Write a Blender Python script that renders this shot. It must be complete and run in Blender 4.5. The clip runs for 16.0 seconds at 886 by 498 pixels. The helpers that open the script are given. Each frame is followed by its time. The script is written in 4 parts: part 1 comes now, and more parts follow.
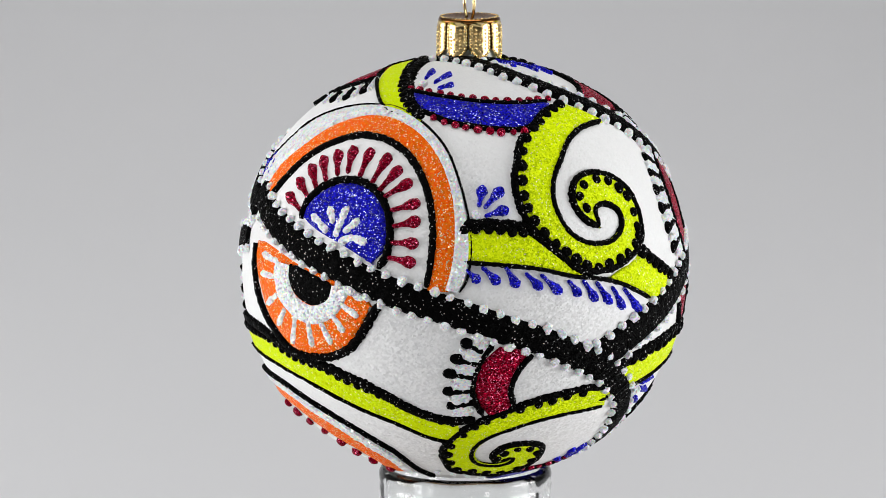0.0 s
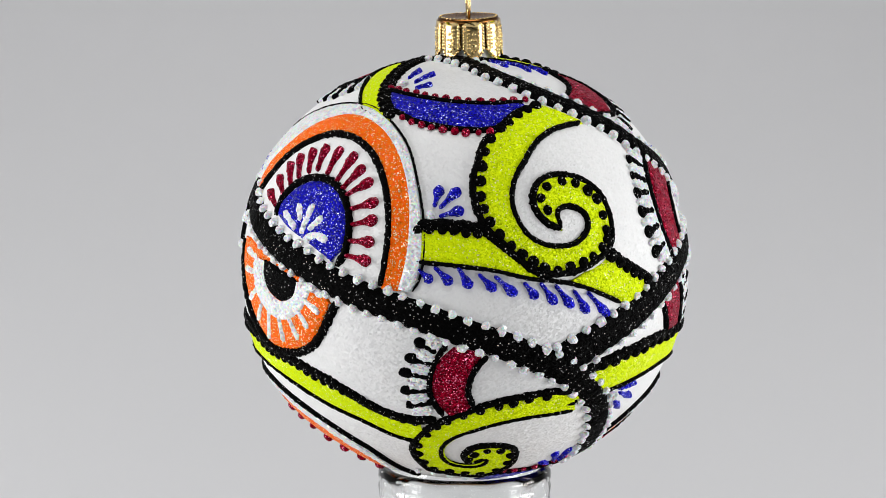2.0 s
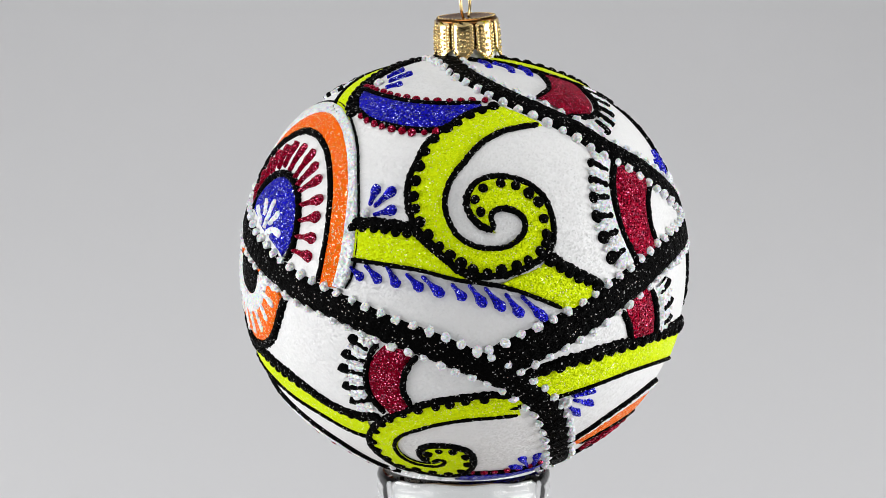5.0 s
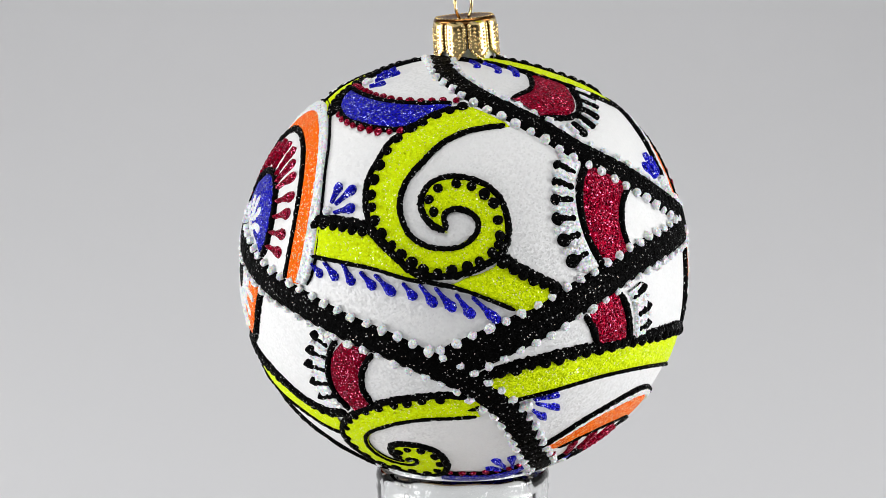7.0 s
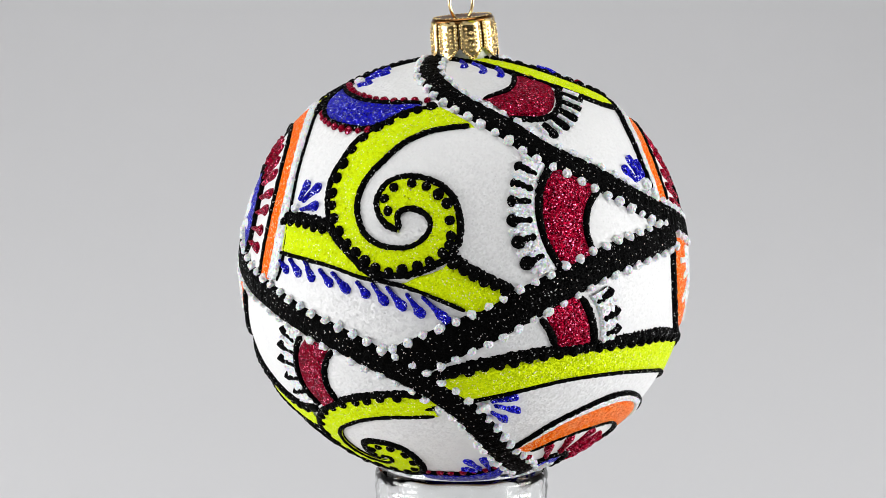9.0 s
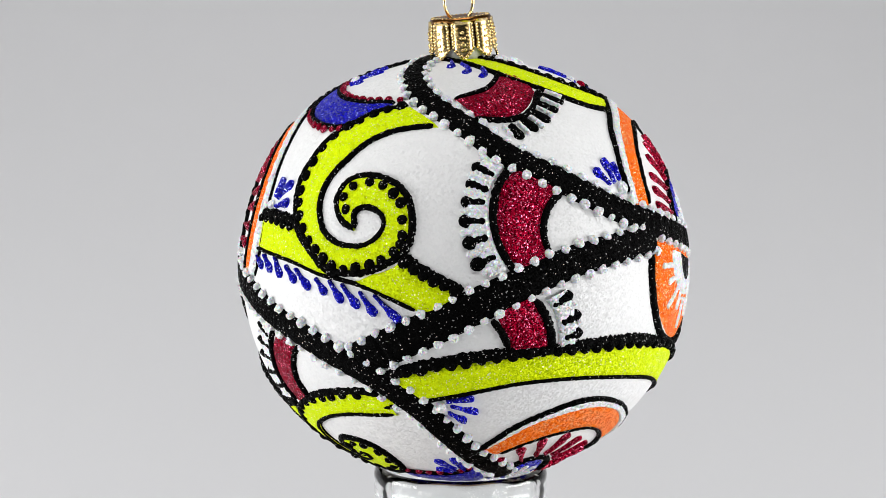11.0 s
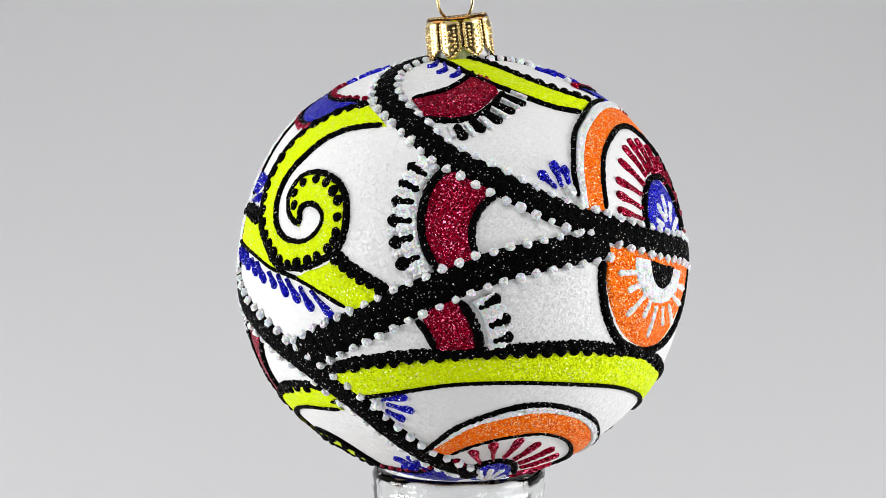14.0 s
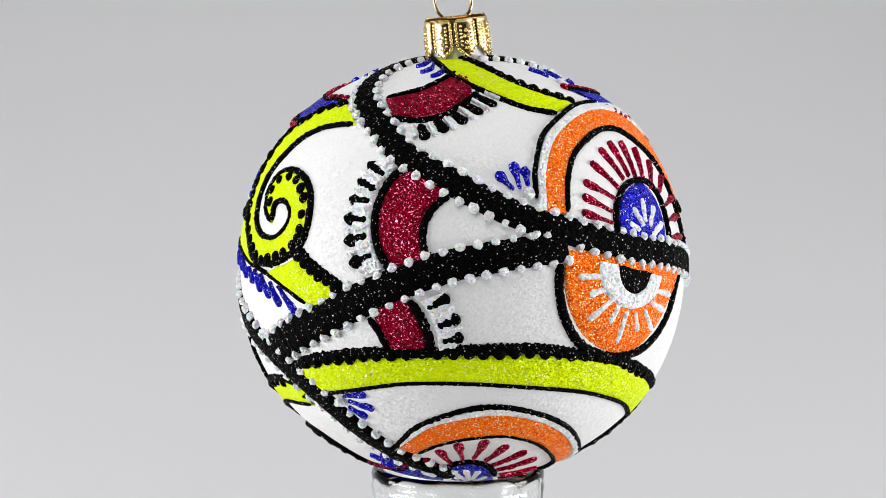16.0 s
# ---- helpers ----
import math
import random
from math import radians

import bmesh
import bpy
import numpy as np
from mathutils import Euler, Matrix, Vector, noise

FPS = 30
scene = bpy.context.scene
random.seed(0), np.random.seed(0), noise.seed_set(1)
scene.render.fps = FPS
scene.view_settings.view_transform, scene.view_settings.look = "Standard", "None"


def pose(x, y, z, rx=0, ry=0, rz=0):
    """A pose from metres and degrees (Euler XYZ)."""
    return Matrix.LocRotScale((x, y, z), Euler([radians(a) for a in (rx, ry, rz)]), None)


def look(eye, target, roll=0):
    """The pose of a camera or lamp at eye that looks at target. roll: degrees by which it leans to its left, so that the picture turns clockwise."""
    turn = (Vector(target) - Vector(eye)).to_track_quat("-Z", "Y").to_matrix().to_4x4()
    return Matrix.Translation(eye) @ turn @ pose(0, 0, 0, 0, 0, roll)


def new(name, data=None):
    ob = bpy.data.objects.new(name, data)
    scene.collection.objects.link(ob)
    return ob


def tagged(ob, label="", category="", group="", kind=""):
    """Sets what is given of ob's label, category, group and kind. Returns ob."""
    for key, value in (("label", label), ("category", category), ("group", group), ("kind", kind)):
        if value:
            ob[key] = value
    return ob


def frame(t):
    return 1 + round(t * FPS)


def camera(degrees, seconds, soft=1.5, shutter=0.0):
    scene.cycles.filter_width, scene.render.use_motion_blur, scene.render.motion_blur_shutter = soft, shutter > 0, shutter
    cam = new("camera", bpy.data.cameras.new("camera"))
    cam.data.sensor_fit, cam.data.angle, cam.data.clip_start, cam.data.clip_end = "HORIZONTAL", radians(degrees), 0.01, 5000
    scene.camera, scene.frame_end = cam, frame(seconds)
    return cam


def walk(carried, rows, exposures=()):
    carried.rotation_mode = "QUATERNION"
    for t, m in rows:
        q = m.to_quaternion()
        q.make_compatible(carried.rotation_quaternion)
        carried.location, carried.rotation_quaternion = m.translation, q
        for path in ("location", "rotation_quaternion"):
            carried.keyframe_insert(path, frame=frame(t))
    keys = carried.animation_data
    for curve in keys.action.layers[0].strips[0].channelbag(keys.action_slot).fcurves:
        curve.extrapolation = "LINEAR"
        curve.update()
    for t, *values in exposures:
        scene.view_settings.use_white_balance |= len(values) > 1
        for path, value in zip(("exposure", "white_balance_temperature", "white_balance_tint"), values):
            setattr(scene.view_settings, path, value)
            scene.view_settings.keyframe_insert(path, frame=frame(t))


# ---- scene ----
cam = camera(21.71, 16.0, soft=0.8)

# ---- sizes ----
R, FLAT = 0.05, 0.952            # ball: radius across, and how much flatter it is upright
RIM_Z = 0.070                    # height of the glass
BALL_Z = RIM_Z + 0.0452          # the ball sits in the mouth of the glass
EYE = Vector((-0.00355, -0.52016, 0.06404 + BALL_Z))
AIM = EYE + Vector((-0.00061, 0.99345, -0.11424))
walk(cam, [(0.0, look(EYE, AIM, -0.15)), (16.0, look(EYE, AIM, -0.15))], [(0.0, 0.08), (7.0, 0.16), (16.0, 0.23)])


# ---- light ----
def softbox(name, eye, target, width, height, power, colour=(1, 1, 1)):
    lamp = bpy.data.lights.new(name, "AREA")
    lamp.shape, lamp.size, lamp.size_y, lamp.energy, lamp.color = "RECTANGLE", width, height, power, colour
    ob = new(name, lamp)
    ob.matrix_world = look(eye, target)
    return ob


world = bpy.data.worlds.new("world")
scene.world = world
world.use_nodes = True
world.node_tree.nodes["Background"].inputs[0].default_value = (0.8, 0.82, 0.9, 1)
world.node_tree.nodes["Background"].inputs[1].default_value = 0.05
softbox("softbox_west", (-0.62, -0.11, 0.125), (0, 0, BALL_Z - 0.03), 0.5, 0.235, 2.9)
softbox("softbox_east", (0.66, -0.10, 0.125), (0, 0, BALL_Z - 0.03), 0.5, 0.235, 3.2)
# added lamp, no known source: its bounce off the paper lifts the ball's underside
softbox("added_fill_front", (0, -0.30, 0.85), (0, -0.12, 0), 0.7, 0.4, 3.35)
softbox("softbox_top", (-0.15, 0.25, 1.05), (-0.12, 0.75, 0.0), 0.8, 0.5, 2.15)


# ---- materials ----
class Nodes:
    """Short writing for a node material."""

    def __init__(self, name):
        self.mat = bpy.data.materials.new(name)
        self.mat.use_nodes = True
        self.tree = self.mat.node_tree
        self.bsdf = self.tree.nodes["Principled BSDF"]

    def link(self, a, b):
        self.tree.links.new(a, b)

    def maths(self, op, a, b):
        node = self.tree.nodes.new("ShaderNodeMath")
        node.operation = op
        for slot, value in zip(node.inputs, (a, b)):
            if isinstance(value, (int, float)):
                slot.default_value = value
            else:
                self.link(value, slot)
        return node.outputs[0]

    def vector(self, op, a, b=None):
        node = self.tree.nodes.new("ShaderNodeVectorMath")
        node.operation = op
        for slot, value in zip(node.inputs, (a, b)):
            if value is None:
                continue
            if isinstance(value, tuple):
                slot.default_value = value
            else:
                self.link(value, slot)
        return node.outputs[0]

    def mix(self, factor, a, b):
        node = self.tree.nodes.new("ShaderNodeMix")
        node.data_type = "RGBA"
        for slot, value in ((node.inputs[0], factor), (node.inputs[6], a), (node.inputs[7], b)):
            if isinstance(value, (int, float)):
                slot.default_value = value
            elif isinstance(value, tuple):
                slot.default_value = (*value, 1)
            else:
                self.link(value, slot)
        return node.outputs[2]

    def place(self, loose=False):
        """Object coordinates; for loose blobs shifted by a random amount for each of them."""
        where = self.tree.nodes.new("ShaderNodeTexCoord").outputs["Object"]
        if loose:
            chance = self.maths("MULTIPLY", self.tree.nodes.new("ShaderNodeObjectInfo").outputs["Random"], 90.0)
            where = self.vector("ADD", where, chance)
        return where

    def noise(self, where, scale, detail=3.0):
        node = self.tree.nodes.new("ShaderNodeTexNoise")
        node.inputs["Scale"].default_value, node.inputs["Detail"].default_value = scale, detail
        self.link(where, node.inputs["Vector"])
        return node.outputs["Fac"]

    def cells(self, where, scale):
        node = self.tree.nodes.new("ShaderNodeTexVoronoi")
        node.inputs["Scale"].default_value = scale
        self.link(where, node.inputs["Vector"])
        return node.outputs["Color"], node.outputs["Distance"]

    def bump(self, height, strength, distance, normal=None):
        node = self.tree.nodes.new("ShaderNodeBump")
        node.inputs["Strength"].default_value, node.inputs["Distance"].default_value = strength, distance
        self.link(height, node.inputs["Height"])
        if normal is not None:
            self.link(normal, node.inputs["Normal"])
        return node.outputs[0]

    def plain(self, colour, rough, metal=0.0):
        self.bsdf.inputs["Base Color"].default_value = (*colour, 1)
        self.bsdf.inputs["Roughness"].default_value, self.bsdf.inputs["Metallic"].default_value = rough, metal
        return self


def glitter(name, dark, light, flake, share, tilt=0.55, rough=0.32, metal=0.3, gloss=0.3, size=3600.0, loose=False):
    """Loose craft glitter: tiny flakes that lie at odd angles, a few of them catching the light."""
    n = Nodes(name)
    where = n.place(loose)
    colour, _ = n.cells(where, size)
    coarse, _ = n.cells(where, size * 1.25)
    split = n.tree.nodes.new("ShaderNodeSeparateColor")
    n.link(colour, split.inputs[0])
    split2 = n.tree.nodes.new("ShaderNodeSeparateColor")
    n.link(coarse, split2.inputs[0])
    paint = n.mix(split.outputs[0], dark, light)
    patch = n.noise(where, 160.0)
    paint = n.mix(n.maths("MULTIPLY", patch, 0.22), paint, dark)
    spark = n.maths("GREATER_THAN", split2.outputs[1], 1.0 - share)
    n.link(n.mix(spark, paint, flake), n.bsdf.inputs["Base Color"])
    n.link(n.maths("ADD", n.maths("MULTIPLY", spark, 0.6), metal), n.bsdf.inputs["Metallic"])
    n.link(n.maths("SUBTRACT", rough, n.maths("MULTIPLY", spark, 0.14)), n.bsdf.inputs["Roughness"])
    geo = n.tree.nodes.new("ShaderNodeNewGeometry")
    lean = n.vector("SUBTRACT", colour, (0.5, 0.5, 0.5))
    lean = n.vector("MULTIPLY", lean, (tilt * 2, tilt * 2, tilt * 2))
    facet = n.vector("NORMALIZE", n.vector("ADD", geo.outputs["Normal"], lean))
    n.link(facet, n.bsdf.inputs["Normal"])
    n.bsdf.inputs["Specular IOR Level"].default_value = gloss
    return n.mat


def silver_glitter(name, size, loose=False):
    """White glitter with a faint rainbow sheen."""
    n = Nodes(name)
    where = n.place(loose)
    colour, _ = n.cells(where, size)
    split = n.tree.nodes.new("ShaderNodeSeparateColor")
    n.link(colour, split.inputs[0])
    hue = n.tree.nodes.new("ShaderNodeCombineColor")
    hue.mode = "HSV"
    n.link(split.outputs[0], hue.inputs[0])
    hue.inputs[1].default_value, hue.inputs[2].default_value = 0.28, 0.95
    base = n.mix(split.outputs[1], (0.74, 0.79, 0.81), (0.96, 0.97, 0.98))
    n.link(n.mix(n.maths("GREATER_THAN", split.outputs[2], 0.6), base, hue.outputs[0]), n.bsdf.inputs["Base Color"])
    n.link(n.maths("MULTIPLY", n.maths("GREATER_THAN", split.outputs[2], 0.9), 0.6), n.bsdf.inputs["Metallic"])
    n.bsdf.inputs["Roughness"].default_value = 0.4
    geo = n.tree.nodes.new("ShaderNodeNewGeometry")
    lean = n.vector("MULTIPLY", n.vector("SUBTRACT", colour, (0.5, 0.5, 0.5)), (1.25, 1.25, 1.25))
    n.link(n.vector("NORMALIZE", n.vector("ADD", geo.outputs["Normal"], lean)), n.bsdf.inputs["Normal"])
    return n.mat


def frosted_white():
    """White ball dusted with fine clear grit."""
    n = Nodes("white_frosted_coat")
    where = n.place()
    colour, far = n.cells(where, 2500.0)
    split = n.tree.nodes.new("ShaderNodeSeparateColor")
    n.link(colour, split.inputs[0])
    soft = n.noise(where, 90.0, 4.0)
    base = n.mix(soft, (0.80, 0.80, 0.80), (0.88, 0.88, 0.87))
    n.link(n.mix(n.maths("MULTIPLY", split.outputs[0], 0.14), base, (0.62, 0.62, 0.63)), n.bsdf.inputs["Base Color"])
    n.bsdf.inputs["Roughness"].default_value = 0.5
    geo = n.tree.nodes.new("ShaderNodeNewGeometry")
    lean = n.vector("MULTIPLY", n.vector("SUBTRACT", colour, (0.5, 0.5, 0.5)), (0.42, 0.42, 0.42))
    n.link(n.vector("NORMALIZE", n.vector("ADD", geo.outputs["Normal"], lean)), n.bsdf.inputs["Normal"])
    return n.mat


def gold(name, colour, rough):
    n = Nodes(name).plain(colour, rough, 1.0)
    where = n.place()
    n.link(n.mix(n.noise(where, 700.0), colour, tuple(c * 0.7 for c in colour)), n.bsdf.inputs["Base Color"])
    n.link(n.bump(n.noise(where, 1500.0), 0.25, 0.0002), n.bsdf.inputs["Normal"])
    return n.mat


def paper(name, a, b):
    n = Nodes(name).plain(a, 0.85)
    where = n.place()
    n.link(n.mix(n.noise(where, 1.2, 2.0), a, b), n.bsdf.inputs["Base Color"])
    n.link(n.bump(n.noise(where, 900.0), 0.08, 0.0003), n.bsdf.inputs["Normal"])
    return n.mat


def clear_glass():
    n = Nodes("clear_glass").plain((0.95, 0.96, 0.955), 0.02)
    n.bsdf.inputs["Transmission Weight"].default_value, n.bsdf.inputs["IOR"].default_value = 1.0, 1.5
    n.link(n.maths("MULTIPLY", n.noise(n.place(), 60.0), 0.05), n.bsdf.inputs["Roughness"])
    return n.mat


def wood(name):
    n = Nodes(name).plain((0.4, 0.25, 0.12), 0.5)
    where = n.vector("MULTIPLY", n.place(), (60.0, 6.0, 6.0))
    n.link(n.mix(n.noise(where, 3.0, 5.0), (0.26, 0.15, 0.07), (0.46, 0.30, 0.16)), n.bsdf.inputs["Base Color"])
    return n.mat


def glitters(name, *values):
    """The same glitter for strokes and for loose blobs of unit size."""
    return glitter(name, *values), glitter(name + "_blob", *values, size=4.2, loose=True)


BLACK, BLACK_BLOB = glitters("black_glitter", (0.0003, 0.0003, 0.0003), (0.003, 0.003, 0.003), (0.42, 0.42, 0.42), 0.02, 0.5, 0.5, 0.0, 0.015)
LIME, LIME_BLOB = glitters("lime_glitter", (0.60, 0.80, 0.0), (0.86, 1.0, 0.003), (0.98, 1.0, 0.55), 0.04, 0.6, 0.5, 0.0, 0.04)
ORANGE, ORANGE_BLOB = glitters("orange_glitter", (1.0, 0.075, 0.0), (1.0, 0.27, 0.01), (1.0, 0.80, 0.5), 0.11, 0.65, 0.42, 0.02, 0.03)
BLUE, BLUE_BLOB = glitters("blue_glitter", (0.002, 0.002, 0.10), (0.022, 0.022, 0.95), (0.52, 0.56, 1.0), 0.12, 0.85, 0.40, 0.35, 0.02)
MAROON, MAROON_BLOB = glitters("maroon_glitter", (0.008, 0.0001, 0.001), (0.56, 0.0006, 0.034), (1.0, 0.20, 0.36), 0.13, 0.9, 0.40, 0.35, 0.02)
SILVER, SILVER_BLOB = silver_glitter("white_iridescent_glitter", 2700.0), silver_glitter("white_iridescent_glitter_blob", 3.2, True)
BLOBS = {BLACK: BLACK_BLOB, LIME: LIME_BLOB, ORANGE: ORANGE_BLOB, BLUE: BLUE_BLOB, MAROON: MAROON_BLOB, SILVER: SILVER_BLOB}
WHITE = frosted_white()
GOLD = gold("bright_gold", (1.0, 0.75, 0.34), 0.22)
# crown's gold: the dark surroundings it would mirror are put into its colour
GOLD_DARK = gold("gold_mirroring_dark", (0.30, 0.13, 0.035), 0.25)
GLASS = clear_glass()
PAPER = paper("grey_backdrop_paper", (0.80, 0.80, 0.815), (0.77, 0.77, 0.785))
WALL = paper("white_wall_paint", (0.74, 0.74, 0.74), (0.70, 0.70, 0.70))
# for unseen sides only: gives cap and glass something dark to reflect
DARK = paper("dark_unseen_wall", (0.07, 0.07, 0.075), (0.05, 0.05, 0.055))
WOOD = wood("turntable_wood")


# ---- helpers of the scene ----
LABELS = {"black_band": "raised black glitter band", "outline": "raised black glitter outline", "lime_band": "neon lime glitter band",
          "lime_spiral": "neon lime glitter spiral", "lime_panel": "neon lime glitter panel", "lime_crescent": "neon lime glitter crescent",
          "orange_arc": "bright orange glitter arc", "orange_half_disc": "bright orange glitter half disc", "blue_half_disc": "royal blue glitter half disc",
          "blue_lens": "royal blue glitter lens shape", "maroon_crescent": "dark crimson glitter crescent", "black_pupil": "black glitter half disc",
          "glitter_rim": "white iridescent glitter rim", "glitter_ring": "white iridescent glitter ring", "maroon_drop": "dark crimson teardrop stroke",
          "blue_drop": "royal blue teardrop stroke", "black_drop": "black teardrop stroke", "silver_stroke": "white iridescent stroke"}


def part(name, verts, faces, material, parent=None, label="", smooth=True):
    mesh = bpy.data.meshes.new(name)
    mesh.from_pydata([tuple(v) for v in verts], [], faces)
    mesh.materials.append(material)
    if smooth:
        mesh.polygons.foreach_set("use_smooth", [True] * len(mesh.polygons))
    mesh.update()
    ob = new(name, mesh)
    ob.parent = parent
    label = label or LABELS.get(name, "")
    if label:
        tagged(ob, label)
    return ob


def grid_faces(rows, cols, closed=False):
    faces = []
    for i in range(rows - 1):
        for j in range(cols if closed else cols - 1):
            k = (j + 1) % cols
            faces.append((i * cols + j, i * cols + k, (i + 1) * cols + k, (i + 1) * cols + j))
    return faces


def lathe(profile, steps):
    """Turns (radius, height) pairs round the z axis."""
    verts = []
    for r, z in profile:
        for j in range(steps):
            a = 2 * math.pi * j / steps
            verts.append((r * math.cos(a), r * math.sin(a), z))
    return verts, grid_faces(len(profile), steps, True)


# ---- setting ----
def setting():
    """Seamless paper sweep, and an unseen plain room that closes the place; its paint sets fill and dark reflections.
    """
    profile = [(-1.2, 0.0), (-0.4, 0.0), (0.1, 0.0)]
    for i in range(1, 25):
        a = math.radians(90 * i / 24)
        profile.append((0.1 + 1.1 * math.sin(a), 1.1 - 1.1 * math.cos(a)))
    profile += [(1.2, 1.6)]
    verts = [(x, y, z) for y, z in profile for x in (-1.3, -0.6, 0.0, 0.6, 1.3)]
    ob = part("backdrop", verts, grid_faces(len(profile), 5), PAPER)
    thick = ob.modifiers.new("thickness", "SOLIDIFY")
    thick.thickness, thick.offset = 0.002, -1.0
    tagged(ob, "seamless pale grey paper sweep behind the ornament", "backdrop", kind="structure")
    for name, lo, hi in (("wall_west", (-1.9, -1.8, -0.01), (-1.8, 1.4, 2.2)), ("wall_east", (1.8, -1.8, -0.01), (1.9, 1.4, 2.2)),
                         ("wall_south", (-1.9, -1.9, -0.01), (1.9, -1.8, 2.2)), ("wall_north", (-1.9, 1.4, -0.01), (1.9, 1.5, 2.2)),
                         ("floor", (-1.9, -1.9, -0.06), (1.9, 1.5, -0.01)), ("ceiling", (-1.9, -1.9, 2.2), (1.9, 1.5, 2.3))):
        verts = [(x, y, z) for x in (lo[0], hi[0]) for y in (lo[1], hi[1]) for z in (lo[2], hi[2])]
        faces = [(0, 1, 3, 2), (4, 6, 7, 5), (0, 4, 5, 1), (2, 3, 7, 6), (0, 2, 6, 4), (1, 5, 7, 3)]
        # unseen south wall and ceiling are darkened to cut the front fill
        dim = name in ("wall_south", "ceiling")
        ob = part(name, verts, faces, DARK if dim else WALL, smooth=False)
        tagged(ob, ("unseen light-dimming dark grey studio " if dim else "plain white painted studio ") + name.split("_")[0], name.split("_")[0], kind="structure")


def turntable():
    """A low disc under the glass, seen only through it."""
    verts, faces = lathe([(0.0, 0.0005), (0.046, 0.0005), (0.048, 0.002), (0.048, 0.008), (0.046, 0.010), (0.0, 0.010)], 64)
    ob = part("turntable", verts, faces, WOOD)
    return tagged(ob, "low round brown wooden turntable under the glass", "turntable")


def drinking_glass():
    """A small thick-walled glass whose mouth holds the ball."""
    base = new("drinking_glass")
    tagged(base, "small thick clear glass holding up the ornament", "glass")
    z0, top = 0.0105, RIM_Z
    profile = [(0.0, z0), (0.0150, z0), (0.0166, z0 + 0.001), (0.0174, z0 + 0.004), (0.0193, top - 0.0062), (0.0195, top - 0.0044), (0.0192, top - 0.0037),
               (0.0194, top - 0.0029), (0.0195, top - 0.0019), (0.0193, top - 0.0010), (0.0188, top - 0.0003), (0.0181, top), (0.0173, top - 0.0002),
               (0.0167, top - 0.0009), (0.0164, top - 0.0020), (0.0163, top - 0.0060), (0.0150, z0 + 0.012), (0.0130, z0 + 0.0085), (0.0, z0 + 0.008)]
    steps = 144
    verts, faces = lathe([(r * 1.015, z) for r, z in profile], steps)
    # shallow upright flutes on the inside
    for i in (15, 16):
        for j in range(steps):
            x, y, z = verts[i * steps + j]
            k = 1 + 0.035 * math.cos(9 * 2 * math.pi * j / steps)
            verts[i * steps + j] = (x * k, y * k, z)
    part("glass_body", verts, faces, GLASS, base, "clear thick pressed glass with a rounded lip")
    return base


# ---- the ornament ----
def unit(lon, lat):
    a, b = radians(lon), radians(lat)
    return Vector((math.cos(b) * math.cos(a), math.cos(b) * math.sin(a), math.sin(b)))


def on_ball(n, height):
    """The place over the ball in the direction n, height millimetres above its skin; the blown ball is a little full at the shoulders."""
    lat = math.degrees(math.asin(max(-1.0, min(1.0, n.z))))
    full = 1 + 0.022 * math.exp(-((lat - 43) / 20) ** 2) + 0.010 * math.exp(-((lat + 33) / 18) ** 2)
    r = R * full + height * 0.001
    return Vector((r * n.x, r * n.y, FLAT * r * n.z))


def glide(points, turn, step=1.2):
    """A smooth run of directions through a few (longitude, latitude) points."""
    way = [unit(lon + turn, lat) for lon, lat in points]
    way = [way[0] * 2 - way[1]] + way + [way[-1] * 2 - way[-2]]
    out = []
    for i in range(1, len(way) - 2):
        a, b, c, d = way[i - 1:i + 3]
        n = max(2, int(math.degrees((c - b).length) / step) + 1)
        for k in range(n):
            t = k / n
            out.append((0.5 * (2 * b + (c - a) * t + (2 * a - 5 * b + 4 * c - d) * t * t + (3 * b - a - 3 * c + d) * t ** 3)).normalized())
    out.append(way[-2].normalized())
    return out


def even(way, count):
    """The same run in count equal steps."""
    run = [0.0]
    for a, b in zip(way, way[1:]):
        run.append(run[-1] + (b - a).length)
    out, i = [], 0
    for k in range(count):
        s = run[-1] * k / (count - 1)
        while i < len(run) - 2 and run[i + 1] < s:
            i += 1
        t = (s - run[i]) / max(1e-9, run[i + 1] - run[i])
        out.append(way[i].lerp(way[i + 1], min(1.0, t)).normalized())
    return out


def length(way):
    return math.degrees(sum((b - a).length for a, b in zip(way, way[1:])))


def strip(name, material, edge_a, edge_b, height, turn):
    """A patch of glitter laid between two edges."""
    a, b = glide(edge_a, turn), glide(edge_b, turn)
    n = max(8, int(max(length(a), length(b)) / 0.7))
    a, b = even(a, n), even(b, n)
    # the patch runs a little way under its outlines
    under = 0.006 if material is SILVER else 0.014
    spread = []
    for p, q in zip(a, b):
        gap = q - p
        out = gap.normalized() * min(under, 0.35 * gap.length)
        spread.append((p - out, q + out))
    for edge in (0, -1):
        inner = spread[edge + 1 if edge == 0 else edge - 1]
        spread[edge] = tuple(x + (x - y).normalized() * under for x, y in zip(spread[edge], inner))
    a, b = [x for x, _ in spread], [y for _, y in spread]
    across = 9
    verts = []
    for p, q in zip(a, b):
        for j in range(across):
            v = j / (across - 1)
            d = p.lerp(q, v).normalized()
            lift = 1.35 * height * min(1.0, 3.2 * math.sin(math.pi * v)) + (0.10 * noise.noise(d * 55) if material is not SILVER else 0.45 * abs(noise.noise(d * 90)))
            verts.append(on_ball(d, lift if 0 < j < across - 1 else -0.05))
    part(name, verts, grid_faces(n, across), material, ORNAMENT)


